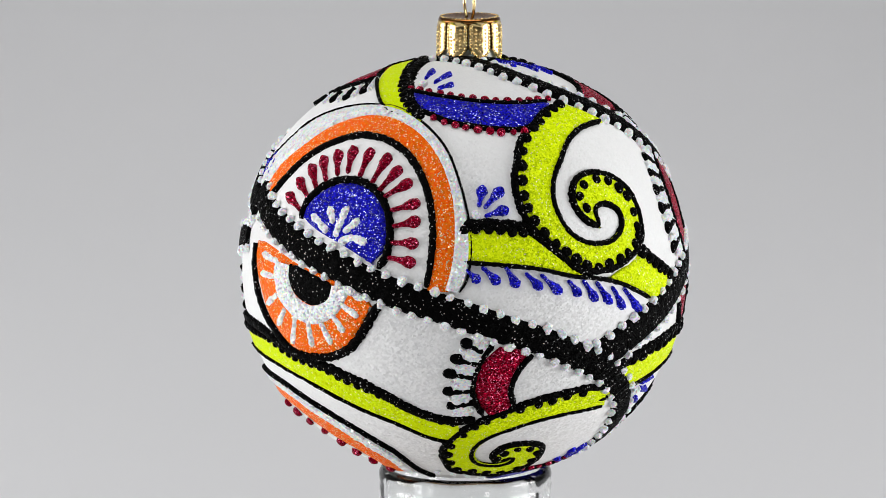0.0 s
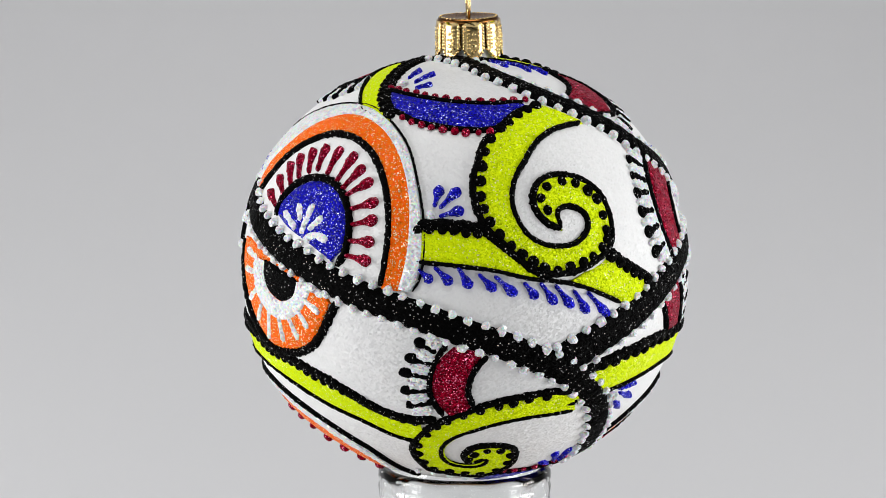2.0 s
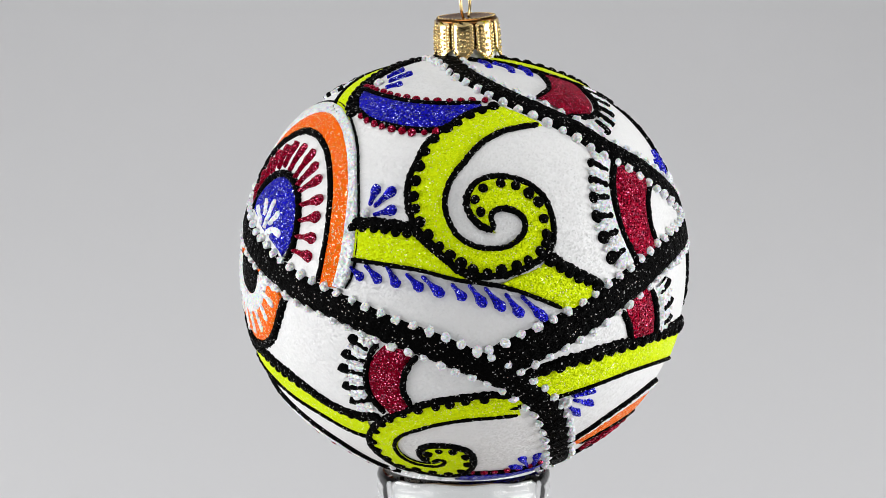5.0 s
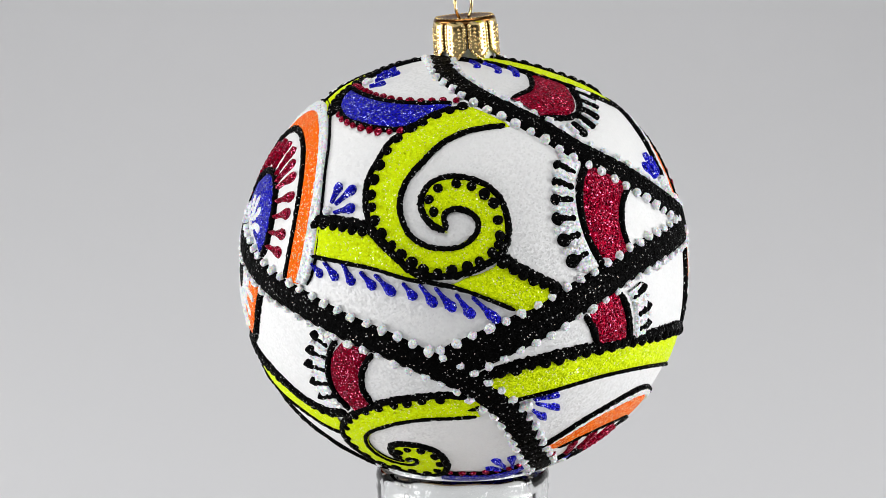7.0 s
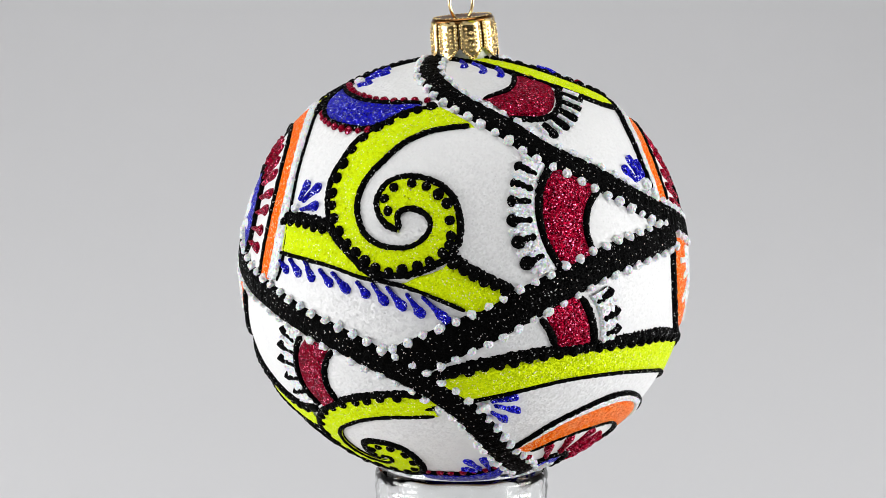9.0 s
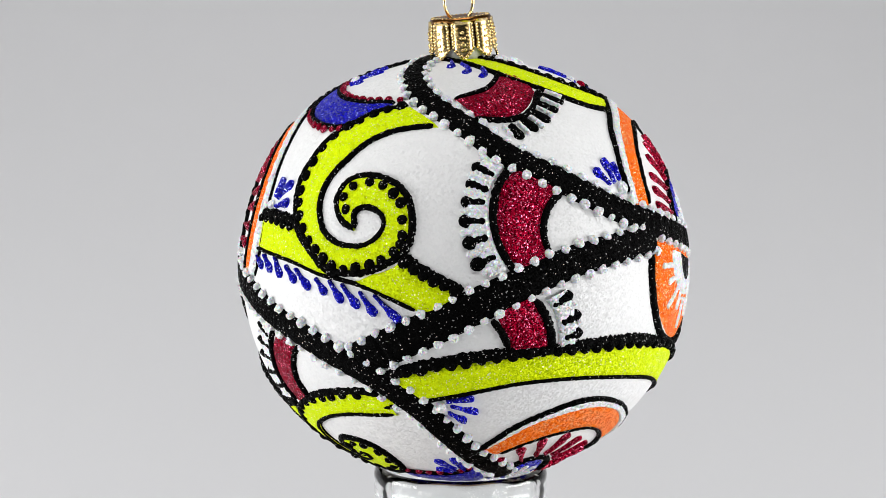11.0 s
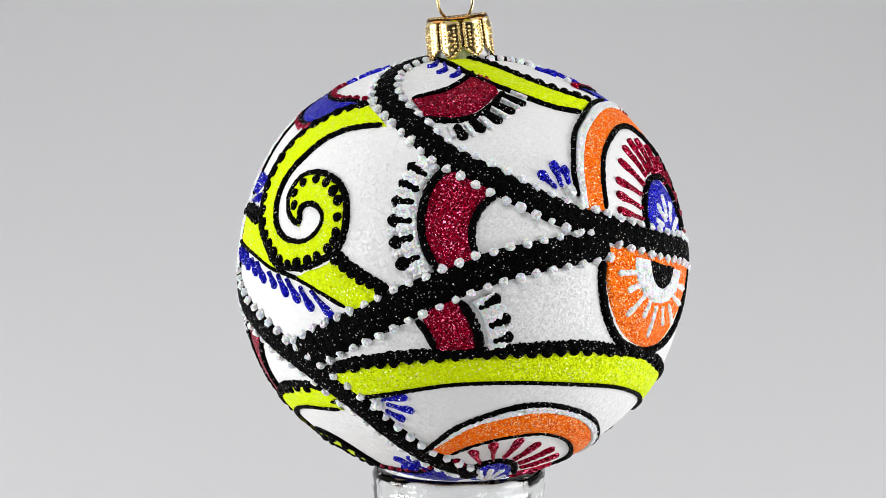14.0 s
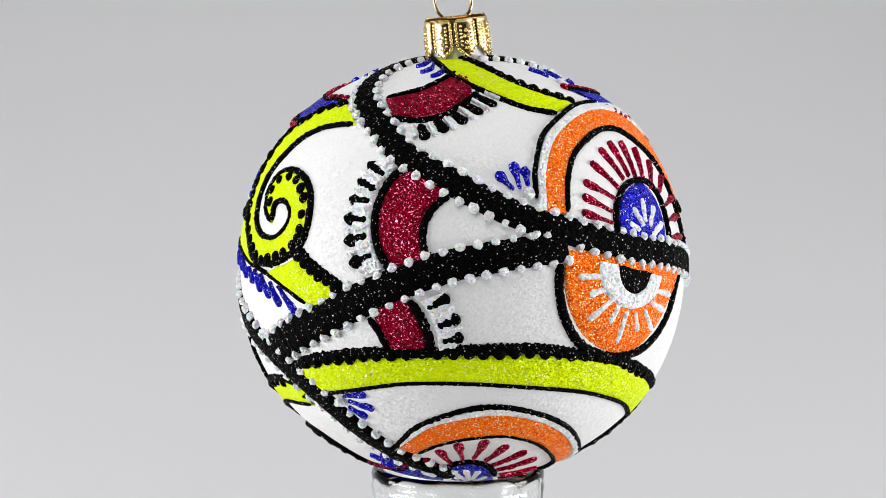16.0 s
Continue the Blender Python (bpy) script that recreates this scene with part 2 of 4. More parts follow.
def ribbon(name, material, way, widths, height, flat=2.0, ragged=0.12):
    """A raised stroke of paint: rounded across, ragged at its edges."""
    across = 7
    verts, n = [], len(way)
    for i, p in enumerate(way):
        t = (way[min(i + 1, n - 1)] - way[max(i - 1, 0)]).normalized()
        side = p.cross(t).normalized()
        for j in range(across):
            u = 2 * j / (across - 1) - 1
            edge = 1 + ragged * (noise.noise(p * 60 + side * (3 * u)) + noise.noise(p * 150 + side * (5 * u)))
            w = radians(widths[i]) / 2 * edge
            d = (p + side * (u * w)).normalized()
            lift = height * min(1.0, widths[i]) * max(0.0, 1 - abs(u) ** flat) * (1 + 0.25 * noise.noise(p * 60))
            verts.append(on_ball(d, lift if abs(u) < 1 else -0.08))
    faces = grid_faces(n, across)
    faces += [tuple(range(across)), tuple(range((n - 1) * across, n * across))]
    return part(name, verts, faces, material, ORNAMENT)


def line(name, material, points, width, turn):
    way = glide(points, turn)
    way = even(way, max(6, int(length(way) / 0.4)))
    width = width * 1.25 + 0.15
    grow = [min(1.0, 0.5 + 0.5 * min(i, len(way) - 1 - i) / 3) for i in range(len(way))]
    ribbon(name, material, way, [width * g for g in grow], 0.85, 3.0, 0.30)


LUMPS, FAR_VERTS, FAR_FACES = {}, [], []


def lump(material, variant):
    """One of a few uneven half-round blobs, of unit size."""
    key = (material.name, variant)
    if key not in LUMPS:
        verts = [(0, 0, 0.92)]
        for z, r in ((0.78, 0.55), (0.42, 0.90), (-0.25, 1.0)):
            for j in range(9):
                a = 2 * math.pi * j / 9
                k = 1 + (0.34 if material is SILVER_BLOB else 0.13) * noise.noise(Vector((math.cos(a) * 2.2, math.sin(a) * 2.2, z * 2 + variant * 7.3)))
                verts.append((r * k * math.cos(a), r * k * math.sin(a), z * k))
        faces = [(0, 1 + j, 1 + (j + 1) % 9) for j in range(9)]
        for ring in range(2):
            for j in range(9):
                a, b = 1 + ring * 9 + j, 1 + ring * 9 + (j + 1) % 9
                faces.append((a, a + 9, b + 9, b))
        mesh = bpy.data.meshes.new("blob")
        mesh.from_pydata(verts, [], faces)
        mesh.materials.append(material)
        mesh.polygons.foreach_set("use_smooth", [material is not SILVER_BLOB] * len(mesh.polygons))
        LUMPS[key] = mesh
    return LUMPS[key]


def blob(name, material, d, radius, tall=0.8, far=False):
    mesh = lump(BLOBS[material], random.randrange(4))
    size = radians(radius) * R * random.uniform(0.88, 1.15)
    turn = d.to_track_quat("Z", "Y").to_matrix().to_4x4() @ Matrix.Rotation(random.uniform(0, 6.28), 4, "Z")
    m = Matrix.Translation(on_ball(d, 0.35)) @ turn @ Matrix.Diagonal((size * random.uniform(0.9, 1.1), size, size * tall, 1))
    if far:
        # beads on the far side of the ball are kept together
        first = len(FAR_VERTS)
        FAR_VERTS.extend(m @ v.co for v in mesh.vertices)
        FAR_FACES.extend(tuple(first + k for k in p.vertices) for p in mesh.polygons)
        return
    ob = new(name, mesh)
    ob.parent = ORNAMENT
    ob.matrix_basis = m


def dots(name, material, points, radius, step, turn):
    way = glide(points, turn)
    count = max(1, round(length(way) / step))
    radius *= 1.22 if material is BLACK else 1.0
    if count == 1:
        blob(name, material, way[len(way) // 2], radius)
        return
    for d in even(way, count + 1):
        blob(name, material, (d + Vector([random.uniform(-0.003, 0.003) for _ in range(3)])).normalized(), radius)


def drops(name, material, rows, width, turn):
    """Teardrop strokes, from the thin tail to the round head."""
    thin, wider = {SILVER: (0.8, 1.35), BLACK: (0.8, 1.45)}.get(material, (0.42, 1.28))
    width *= wider
    for row in rows:
        points = [(row[i], row[i + 1]) for i in range(0, len(row), 2)]
        way = glide(points, turn)
        n = 30
        way = even(way, n)
        span = length(way)
        widths = []
        for i in range(n):
            s = i / (n - 1)
            w = thin + (1 - thin) * min(1.0, max(0.0, (s - 0.25) / 0.45)) ** 1.8
            to_end = (1 - s) * span / (width / 2)
            to_start = s * span / (width * 0.25)
            if to_end < 1:
                w *= math.sqrt(max(0.02, 1 - (1 - to_end) ** 2))
            if to_start < 1:
                w *= math.sqrt(max(0.05, 1 - (1 - to_start) ** 2))
            widths.append(width * w)
        ribbon(name, material, way, widths, 0.85, 2.2, 0.3 if material is SILVER else 0.14)


BAND_RUNS = []


def band_run(points, start, end, turn):
    """Lays out the middle line and the widths of a broad band, before any band is painted."""
    way = glide(points, turn)
    way = even(way, max(8, int(length(way) / 0.5)))
    BAND_RUNS.append((way, [start + (end - start) * i / (len(way) - 1) for i in range(len(way))]))
    return len(BAND_RUNS) - 1


def band(run, bead, far, over=()):
    """A broad black band with a row of white beads along each edge; no beads where it runs into another band, but for those it lies over."""
    way, wide = BAND_RUNS[run]
    ribbon("black_band", BLACK, way, [w * 1.1 for w in wide], 0.95, 8.0, 0.05)
    others = [other for k, other in enumerate(BAND_RUNS) if k != run and k not in over]
    for side in (-1, 1):
        edge = []
        for i, p in enumerate(way):
            t = (way[min(i + 1, len(way) - 1)] - way[max(i - 1, 0)]).normalized()
            edge.append((p + p.cross(t).normalized() * (side * radians(wide[i]) * 0.5)).normalized())
        for d in even(edge, max(2, round(length(edge) / bead))):
            if any((d - p).length < radians(w) * 0.36 for line_, widths in others for p, w in zip(line_, widths)):
                continue
            shake = Vector([random.uniform(-0.0035, 0.0035) for _ in range(3)])
            blob("white_bead", SILVER, (d + shake).normalized(), 1.2, 1.0, far)


def eye_a(turn):
    strip("maroon_crescent", MAROON, [(179.3, 57.7), (178.4, 62.4), (177.4, 67.2), (176.1, 71.6)],
          [(179.1, 57.3), (189.8, 61.5), (198.3, 65.5), (193.6, 69.9)], 0.35, turn)
    line("outline", BLACK, [(179.7, 54), (192, 58.1), (204.4, 61.2), (210.7, 64.5)], 1.0, turn)
    drops("black_drop", BLACK, [(179.8, 53.2, 184.3, 49.4), (-161.6, 56.1, -156.2, 51.6), (-152.1, 58.2, -147.7, 53), (-147.3, 61.8, -141.4, 56.1)], 1.6, turn)
    drops("silver_stroke", SILVER, [(-165.4, 54.8, -162.5, 50.6), (-155.2, 56.9, -150.8, 52.1), (-149.1, 59.9, -144, 54.2), (-148.1, 64.2, -138.6, 57.6)], 1.3, turn)
    strip("glitter_rim", SILVER, [(-169.5, -27.5), (-152.1, -29.6), (-141, -33.9), (-132, -38.1), (-124.6, -44.3), (-118.3, -52.5), (-116.4, -63.4)],
          [(-162.2, -29.4), (-150.7, -31.5), (-142.3, -36.3), (-135, -40.6), (-128.5, -47.4), (-123.4, -55.1), (-125.7, -64.1)], 0.5, turn)
    strip("orange_arc", ORANGE, [(-162.5, -29.8), (-151, -31.7), (-142.6, -36.5), (-135.3, -40.9), (-128.9, -47.7), (-123.9, -55.6), (-127, -64.4)],
          [(-167.9, -33.9), (-156.3, -36.2), (-149.4, -40.6), (-144.1, -46), (-137.3, -52), (-136.4, -58.8), (-146.1, -67.1)], 0.35, turn)
    line("outline", BLACK, [(-169.9, -25.9), (-152.1, -28), (-140.2, -32.4), (-131.2, -37.2), (-123.5, -42.9), (-116.7, -50.3), (-113.8, -61.4), (-109.4, -67.8)], 1.2, turn)
    dots("maroon_dot", MAROON, [(-166.9, -37.4), (-156, -41.9), (-147.5, -45.6), (-143.6, -50.5), (-141.8, -56.6), (-137.6, -64.1)], 1.3, 5.0, turn)
    dots("white_bead", SILVER, [(-104.1, -62.4), (-95.7, -63.6), (-77.8, -67.7)], 1.0, 3.7, turn)
    strip("lime_crescent", LIME, [(171.7, 78.9), (175.4, 72.8), (211.1, 66), (230.2, 57.1), (240.1, 51.2), (249.2, 47.8), (254.9, 46.5)],
          [(169.1, 80.9), (203.5, 76), (230.2, 66.6), (240.2, 58.8), (246.4, 53.2), (251.4, 49.3), (255.2, 46.3)], 0.35, turn)
    line("outline", BLACK, [(-116.5, 84.2), (-149.5, 79.7), (-131.3, 71), (-119.8, 61.7), (-111.6, 53.7), (-104.8, 46.9)], 2.8, turn)
    dots("scallop_dot", BLACK, [(170.2, 79.9), (219.2, 72.7), (235.7, 63.2), (243.5, 56.1), (249.2, 51), (253.4, 47.9)], 0.9, 2.5, turn)
    line("outline", BLACK, [(172.1, 78.7), (175.7, 72.5), (203.7, 66.5), (228.9, 56.8), (240, 50.3), (248.9, 47)], 0.7, turn)
    strip("glitter_rim", SILVER, [(-164.8, 25.2), (-164.5, 31), (-159.2, 37.3), (-153, 44), (-141.7, 48.9), (-128.8, 51.2), (-115.5, 50.2), (-103.9, 45.4), (-95.5, 37.9), (-91.5, 29.4), (-89.3, 20.5), (-88.5, 11.8), (-89.5, 4.5), (-91.2, 1.5)],
          [(-156.8, 26.2), (-153.8, 31.2), (-146.3, 37), (-139.8, 42.4), (-132.2, 46), (-123.4, 47.7), (-113.4, 46.5), (-103.9, 42.2), (-97.7, 36.4), (-94.1, 30), (-92.2, 23.4), (-91.7, 16.2), (-92.2, 9), (-93.8, 2)], 0.55, turn)
    line("outline", BLACK, [(-172.1, 25.3), (-169, 30.9), (-161.1, 37.5), (-155.2, 44.4), (-143.5, 49.5), (-130.2, 51.8), (-115.9, 51.1), (-103.5, 45.9), (-95, 38.2), (-90.9, 29.4), (-88.6, 20.5), (-87.8, 11.8), (-88.8, 4.5), (-90.6, 1.1)], 0.4, turn)
    strip("orange_arc", ORANGE, [(-156.8, 26.2), (-153.8, 31.2), (-146.3, 37), (-139.8, 42.4), (-132.2, 46), (-123.4, 47.7), (-113.4, 46.5), (-103.9, 42.2), (-97.7, 36.4), (-94.1, 30), (-92.2, 23.4), (-91.7, 16.2), (-92.2, 9), (-93.8, 2)],
          [(-151.9, 23.2), (-147, 28.8), (-140, 35.5), (-131.8, 39.8), (-123.9, 41.9), (-112.8, 40.5), (-104.4, 36.4), (-99.5, 30.3), (-96.9, 23.2), (-96.2, 14.6), (-96.8, 7.1), (-97.5, 2.3)], 0.35, turn)
    line("outline", BLACK, [(-153.1, 21.8), (-147.7, 28.1), (-140.6, 34.7), (-133.4, 38.7), (-125.6, 41.1), (-120.2, 41.3), (-111.9, 39.5), (-104.8, 35.1), (-100.3, 29), (-97.9, 22.3), (-97, 14.6), (-97.6, 7), (-98.5, 2.3)], 1.5, turn)
    drops("maroon_drop", MAROON, [(-136.2, 19.6, -144.3, 23.6), (-134.4, 22.9, -141.7, 27.9), (-132.3, 25.3, -138.4, 31.9), (-129.9, 27.7, -134.9, 34.5), (-126.5, 29.4, -129.9, 36.5), (-123.3, 30.2, -124.5, 37.9), (-119.1, 29.3, -118, 37.6), (-115.1, 27.6, -111.5, 36.2), (-112.6, 25.8, -107.2, 32.7), (-110.8, 24.4, -103.4, 29), (-108.5, 21.1, -100.7, 23.5), (-107.6, 17.1, -100.3, 18.9), (-107.7, 13.1, -100.5, 13.1), (-108.3, 9.5, -101.1, 8.1)], 2.5, turn)
    strip("blue_half_disc", BLUE, [(-134.1, 18.5), (-133.1, 21.8), (-128.6, 25.5), (-122.1, 27.3), (-115.6, 26.1), (-111.3, 22.1), (-109.2, 17.2), (-109.6, 11.5), (-112, 8)],
          [(-133.9, 18.1), (-130.4, 16.4), (-126.2, 14.7), (-123, 13.5), (-119.8, 12.2), (-117.2, 11), (-115.1, 9.9), (-113.4, 9), (-112.1, 7.8)], 0.35, turn)
    line("outline", BLACK, [(-135.3, 17.6), (-135.1, 21.4), (-131.9, 25.3), (-127.1, 27.9), (-121.7, 28.7), (-115.1, 27.3), (-110.3, 22.9), (-108.1, 17.1), (-108.4, 10.7), (-110.4, 6.6)], 1.6, turn)
    drops("silver_stroke", SILVER, [(-125.4, 15, -131.5, 19), (-124, 17.1, -126.1, 21.4), (-123, 13.8, -120.4, 21.8), (-120.5, 15, -116.4, 18.7), (-121.8, 12.4, -118, 13.8, -113.6, 12.8)], 2.3, turn)
    strip("orange_half_disc", ORANGE, [(-153.1, 9.8), (-152.8, 3.9), (-150.5, -1.8), (-148.1, -6.8), (-144.2, -11.6), (-139.2, -15.5), (-132.1, -17), (-124.2, -15.7), (-119.1, -12.7), (-115.3, -7.9), (-112.8, -3.5)],
          [(-152.1, 10.2), (-146, 9), (-140.4, 7.4), (-135.6, 5.9), (-131.4, 4.8), (-127.6, 3.9), (-124.1, 3), (-120.7, 1.8), (-117.5, 0.6), (-114.8, -1.1), (-112.5, -2.7)], 0.35, turn)
    line("outline", BLACK, [(-155.1, 9.6), (-154.6, 2.9), (-152.2, -3.5), (-149.2, -8.4), (-144.3, -13.4), (-138.7, -17.4), (-130.8, -18), (-123.4, -16.6), (-117.7, -13.2), (-113.8, -8.1), (-110.1, -2.3)], 1.9, turn)
    strip("glitter_ring", SILVER, [(-142.8, 5.9), (-143.3, 3.3), (-142.4, -0.7), (-140.7, -4.1), (-134.9, -7.9), (-128.5, -8.8), (-122.3, -6.1), (-118.9, -1.9), (-117.8, 1.6)],
          [(-136.6, 5.3), (-136.8, 3.1), (-134.9, -1.3), (-129.3, -3.9), (-124.3, -2.1), (-122.9, 1.3)], 0.55, turn)
    strip("black_pupil", BLACK, [(-136.6, 5.3), (-136.8, 3.1), (-134.9, -1.3), (-129.3, -3.9), (-124.3, -2.1), (-122.9, 1.3)],
          [(-136.6, 5.5), (-132.8, 4.6), (-129.3, 3.6), (-126, 2.6), (-122.9, 1.6)], 0.5, turn)
    drops("silver_stroke", SILVER, [(-141.4, 5.8, -149.9, 7.4), (-142.8, 2, -149.8, 2.3), (-141.9, -2.3, -147.2, -5.5), (-138.9, -5.7, -143.1, -10.7), (-135.1, -7, -138.1, -15.1), (-130.8, -7.3, -130.7, -15), (-127.1, -7, -124.1, -13.7), (-123.4, -4.9, -119.9, -10.2), (-120.9, -2.5, -115.4, -5.8), (-119.1, 0.9, -114, -1.3)], 2.1, turn)
    strip("lime_band", LIME, [(-172.2, -13.7), (-152.2, -15.1), (-139.4, -19.2), (-129.4, -20.9), (-117.5, -25.5), (-108.1, -28.7), (-99.4, -33.7), (-92.1, -36.4)],
          [(-171.2, -18.8), (-152.7, -21), (-139.4, -23.9), (-129.7, -27.2), (-119.6, -31.7), (-109.9, -35.6), (-100.3, -40.7), (-92.2, -42.4)], 0.35, turn)
    line("outline", BLACK, [(-172.5, -11.5), (-154, -12.9), (-142.2, -16.7), (-131.9, -19.3), (-120.4, -22.8), (-111.1, -27.3), (-102.4, -32.4), (-93, -34.9), (-86.3, -34.3)], 2.3, turn)
    dots("scallop_dot", BLACK, [(-172, -14.1), (-152.4, -14.8), (-139.6, -18.8), (-129.5, -20.5), (-117.6, -25.2), (-108.2, -28.6), (-99.4, -33.4), (-93, -35.3)], 0.9, 2.8, turn)
    line("outline", BLACK, [(-171.1, -19.2), (-153.2, -21.5), (-139.6, -24.3), (-130, -27.9), (-119.9, -32.3), (-110.2, -36.3), (-100.5, -41.4), (-93.2, -43.4)], 0.7, turn)


def band_runs(turn):
    """The three broad bands of one face; on the back they stop where those of the front begin."""
    first = [(-160.9, 23.5), (-150, 17.5), (-134.3, 11.1), (-120.9, 6.1), (-105.7, 0.3), (-92, -4), (-78.6, -9), (-69.8, -12.2), (-53.8, -19.4), (-46, -24.3), (-38.7, -30.1), (-32.3, -37.5), (-22.9, -48.9), (-5.7, -60.9), (-9.6, -63.7)]
    second = [(-52.8, -17.5), (-42.9, -12.4), (-34, -8.2), (-24, -2.9), (-14.4, 1.7), (-6.4, 5.4), (1.6, 7.9), (9.9, 9.6), (19.6, 10.9), (30, 11.9)]
    third = [(-143, 83.1), (-70.2, 74.8), (-60, 67.8), (-51.4, 61.8), (-44, 56.7), (-34.6, 50.9), (-16.3, 38.4), (-8.3, 33.8), (-1.9, 30.6), (6.8, 25.9), (15.3, 21.5), (22.4, 18.6), (30.5, 16), (40.1, 13), (53.6, 9.5), (80.4, 3.6), (97, -1.5)]
    if turn:
        first, second, third = first[7:], second[:-1], third[:12]
    return [band_run(first, 7.3, 6.5, turn), band_run(second, 9.1, 7.0, turn), band_run(third, 5.9, 7.3, turn)]


def pattern(turn):
    first, second, third = RUNS[turn]
    band(first, 4, turn != 0, (second,))
    band(second, 4, turn != 0)
    band(third, 3.9, turn != 0)
    strip("lime_spiral", LIME, [(-48.6, -26.7), (-54.6, -26.3), (-59.9, -26.9), (-65.8, -27.9), (-71.1, -29.1), (-76.6, -31.3), (-81.7, -33.4), (-86.5, -36.2), (-91.1, -39.3), (-95.3, -44), (-97.6, -49.1), (-97.3, -54), (-95.7, -59.9), (-87.9, -62.1), (-79.4, -64.3), (-69.6, -65.3), (-61.8, -63.2), (-57.6, -58.3), (-57.5, -52.4), (-59.5, -48.2), (-62.9, -46), (-67.7, -45), (-72.5, -45.2), (-76.1, -46.7), (-78, -49.7), (-77.6, -52.5), (-75.5, -54.2)],
          [(-45.8, -32.8), (-51.7, -33.3), (-57.5, -33.7), (-63.1, -34.5), (-69.6, -36), (-75.6, -38.2), (-80.8, -40.5), (-84.6, -43.6), (-86.6, -47.2), (-86.7, -51), (-84.6, -54.2), (-79.6, -56.2), (-74, -56.4), (-69.9, -54.9), (-69.2, -52.7), (-71.2, -52), (-74.3, -53.4)], 0.35, turn)
    line("outline", BLACK, [(-48.6, -26.7), (-54.6, -26.3), (-59.9, -26.9), (-65.8, -27.9), (-71.1, -29.1), (-76.6, -31.3), (-81.7, -33.4), (-86.5, -36.2), (-91.1, -39.3), (-95.3, -44), (-97.6, -49.1), (-97.3, -54), (-95.7, -59.9), (-87.9, -62.1), (-79.4, -64.3), (-69.6, -65.3), (-61.8, -63.2), (-57.6, -58.3), (-57.5, -52.4), (-59.5, -48.2), (-62.9, -46), (-67.7, -45), (-72.5, -45.2), (-76.1, -46.7), (-78, -49.7), (-77.6, -52.5), (-75.5, -54.2)], 1.6, turn)
    for lon, lat in [(-55.6, -27.4), (-60.6, -27.9), (-64.9, -28.7), (-68.8, -29.7), (-73.9, -31), (-78.4, -32.8), (-83.2, -34.7), (-86.4, -36.7), (-89.8, -39.8), (-94, -44.7), (-95.6, -48.9), (-95.1, -53.7), (-92.6, -58.3), (-85.4, -59.8), (-77.7, -61.5), (-69.6, -62.4), (-62.7, -59.6), (-59.6, -54.6), (-60.4, -50), (-65.1, -47.4), (-70.1, -47.2), (-74.6, -48.8), (-76.3, -51.7)]:
        blob("scallop_dot", BLACK, unit(lon + turn, lat), 1.25)
    line("outline", BLACK, [(-45.8, -32.8), (-51.7, -33.3), (-57.5, -33.7), (-63.1, -34.5), (-69.6, -36), (-75.6, -38.2), (-80.8, -40.5), (-84.6, -43.6), (-86.6, -47.2), (-86.7, -51), (-84.6, -54.2), (-79.6, -56.2), (-74, -56.4), (-69.9, -54.9), (-69.2, -52.7), (-71.2, -52), (-74.3, -53.4)], 1.1, turn)
    if not turn:
        strip("maroon_crescent", MAROON, [(-80.7, -13.5), (-84.1, -17), (-85.9, -22.2), (-85.7, -27.4), (-82.7, -31.8)],
              [(-74.1, -14.6), (-76.8, -19.2), (-78.2, -24.8), (-77.3, -29.6), (-77.8, -31.5)], 0.35, turn)
        line("outline", BLACK, [(-82.4, -12.1), (-85.5, -16.6), (-87.3, -22.2), (-87, -27.4), (-84.3, -32.8)], 1.3, turn)
        line("outline", BLACK, [(-72.5, -15.3), (-75.9, -19.7), (-77.3, -25.2), (-75.7, -30)], 1.2, turn)
        strip("glitter_ring", SILVER, [(-82.8, -10.5), (-85.1, -15.1), (-87.1, -21), (-88, -27), (-87.2, -32)],
              [(-85.7, -9.3), (-89.5, -14.3), (-92, -20.6), (-92.9, -27.3), (-92.3, -32.4)], 0.4, turn)
        drops("black_drop", BLACK, [(-84.9, -14.2, -90.4, -11.1), (-85.6, -17.5, -93.1, -15.7), (-86.7, -21, -95, -19.9), (-86.9, -24.8, -95.3, -25.3), (-86.7, -28.3, -94.4, -29.9)], 2.1, turn)
        drops("silver_stroke", SILVER, [(-83.5, -11.7, -87.7, -9.7), (-85.2, -15.9, -90.7, -13.4), (-86.1, -19.4, -92, -17.8), (-87, -23, -93.4, -22.4), (-87.2, -26.8, -94.1, -27.6), (-86.9, -30.5, -93, -32.3)], 1.3, turn)
    strip("lime_panel", LIME, [(-90.5, 15.9), (-81.7, 16.3), (-74.9, 14.9), (-70.5, 12.5), (-65.5, 8.6), (-61.9, 5.8), (-59.3, 4.6)],
          [(-89.5, 9.3), (-84, 8.5), (-79, 8), (-74.2, 7.4), (-69.8, 6.7), (-65.4, 5.6), (-59.3, 4.3)], 0.35, turn)
    line("outline", BLACK, [(-90.3, 17.9), (-82, 17.7), (-73.5, 16.9)], 2.5, turn)
    line("outline", BLACK, [(-73.5, 16.9), (-70, 13.2), (-65.2, 9.2), (-61.5, 6.1), (-57.3, 4.4)], 1.9, turn)
    dots("scallop_dot", BLACK, [(-89.5, 16.3), (-81.7, 16.3), (-75, 15.3)], 1.0, 2.6, turn)
    line("outline", BLACK, [(-90, 8.6), (-80.6, 7.8), (-71.2, 6.5), (-62.6, 4.3), (-54.8, 3.1), (-48.5, 1.5), (-41.8, -1.3), (-37.2, -3.4)], 0.9, turn)
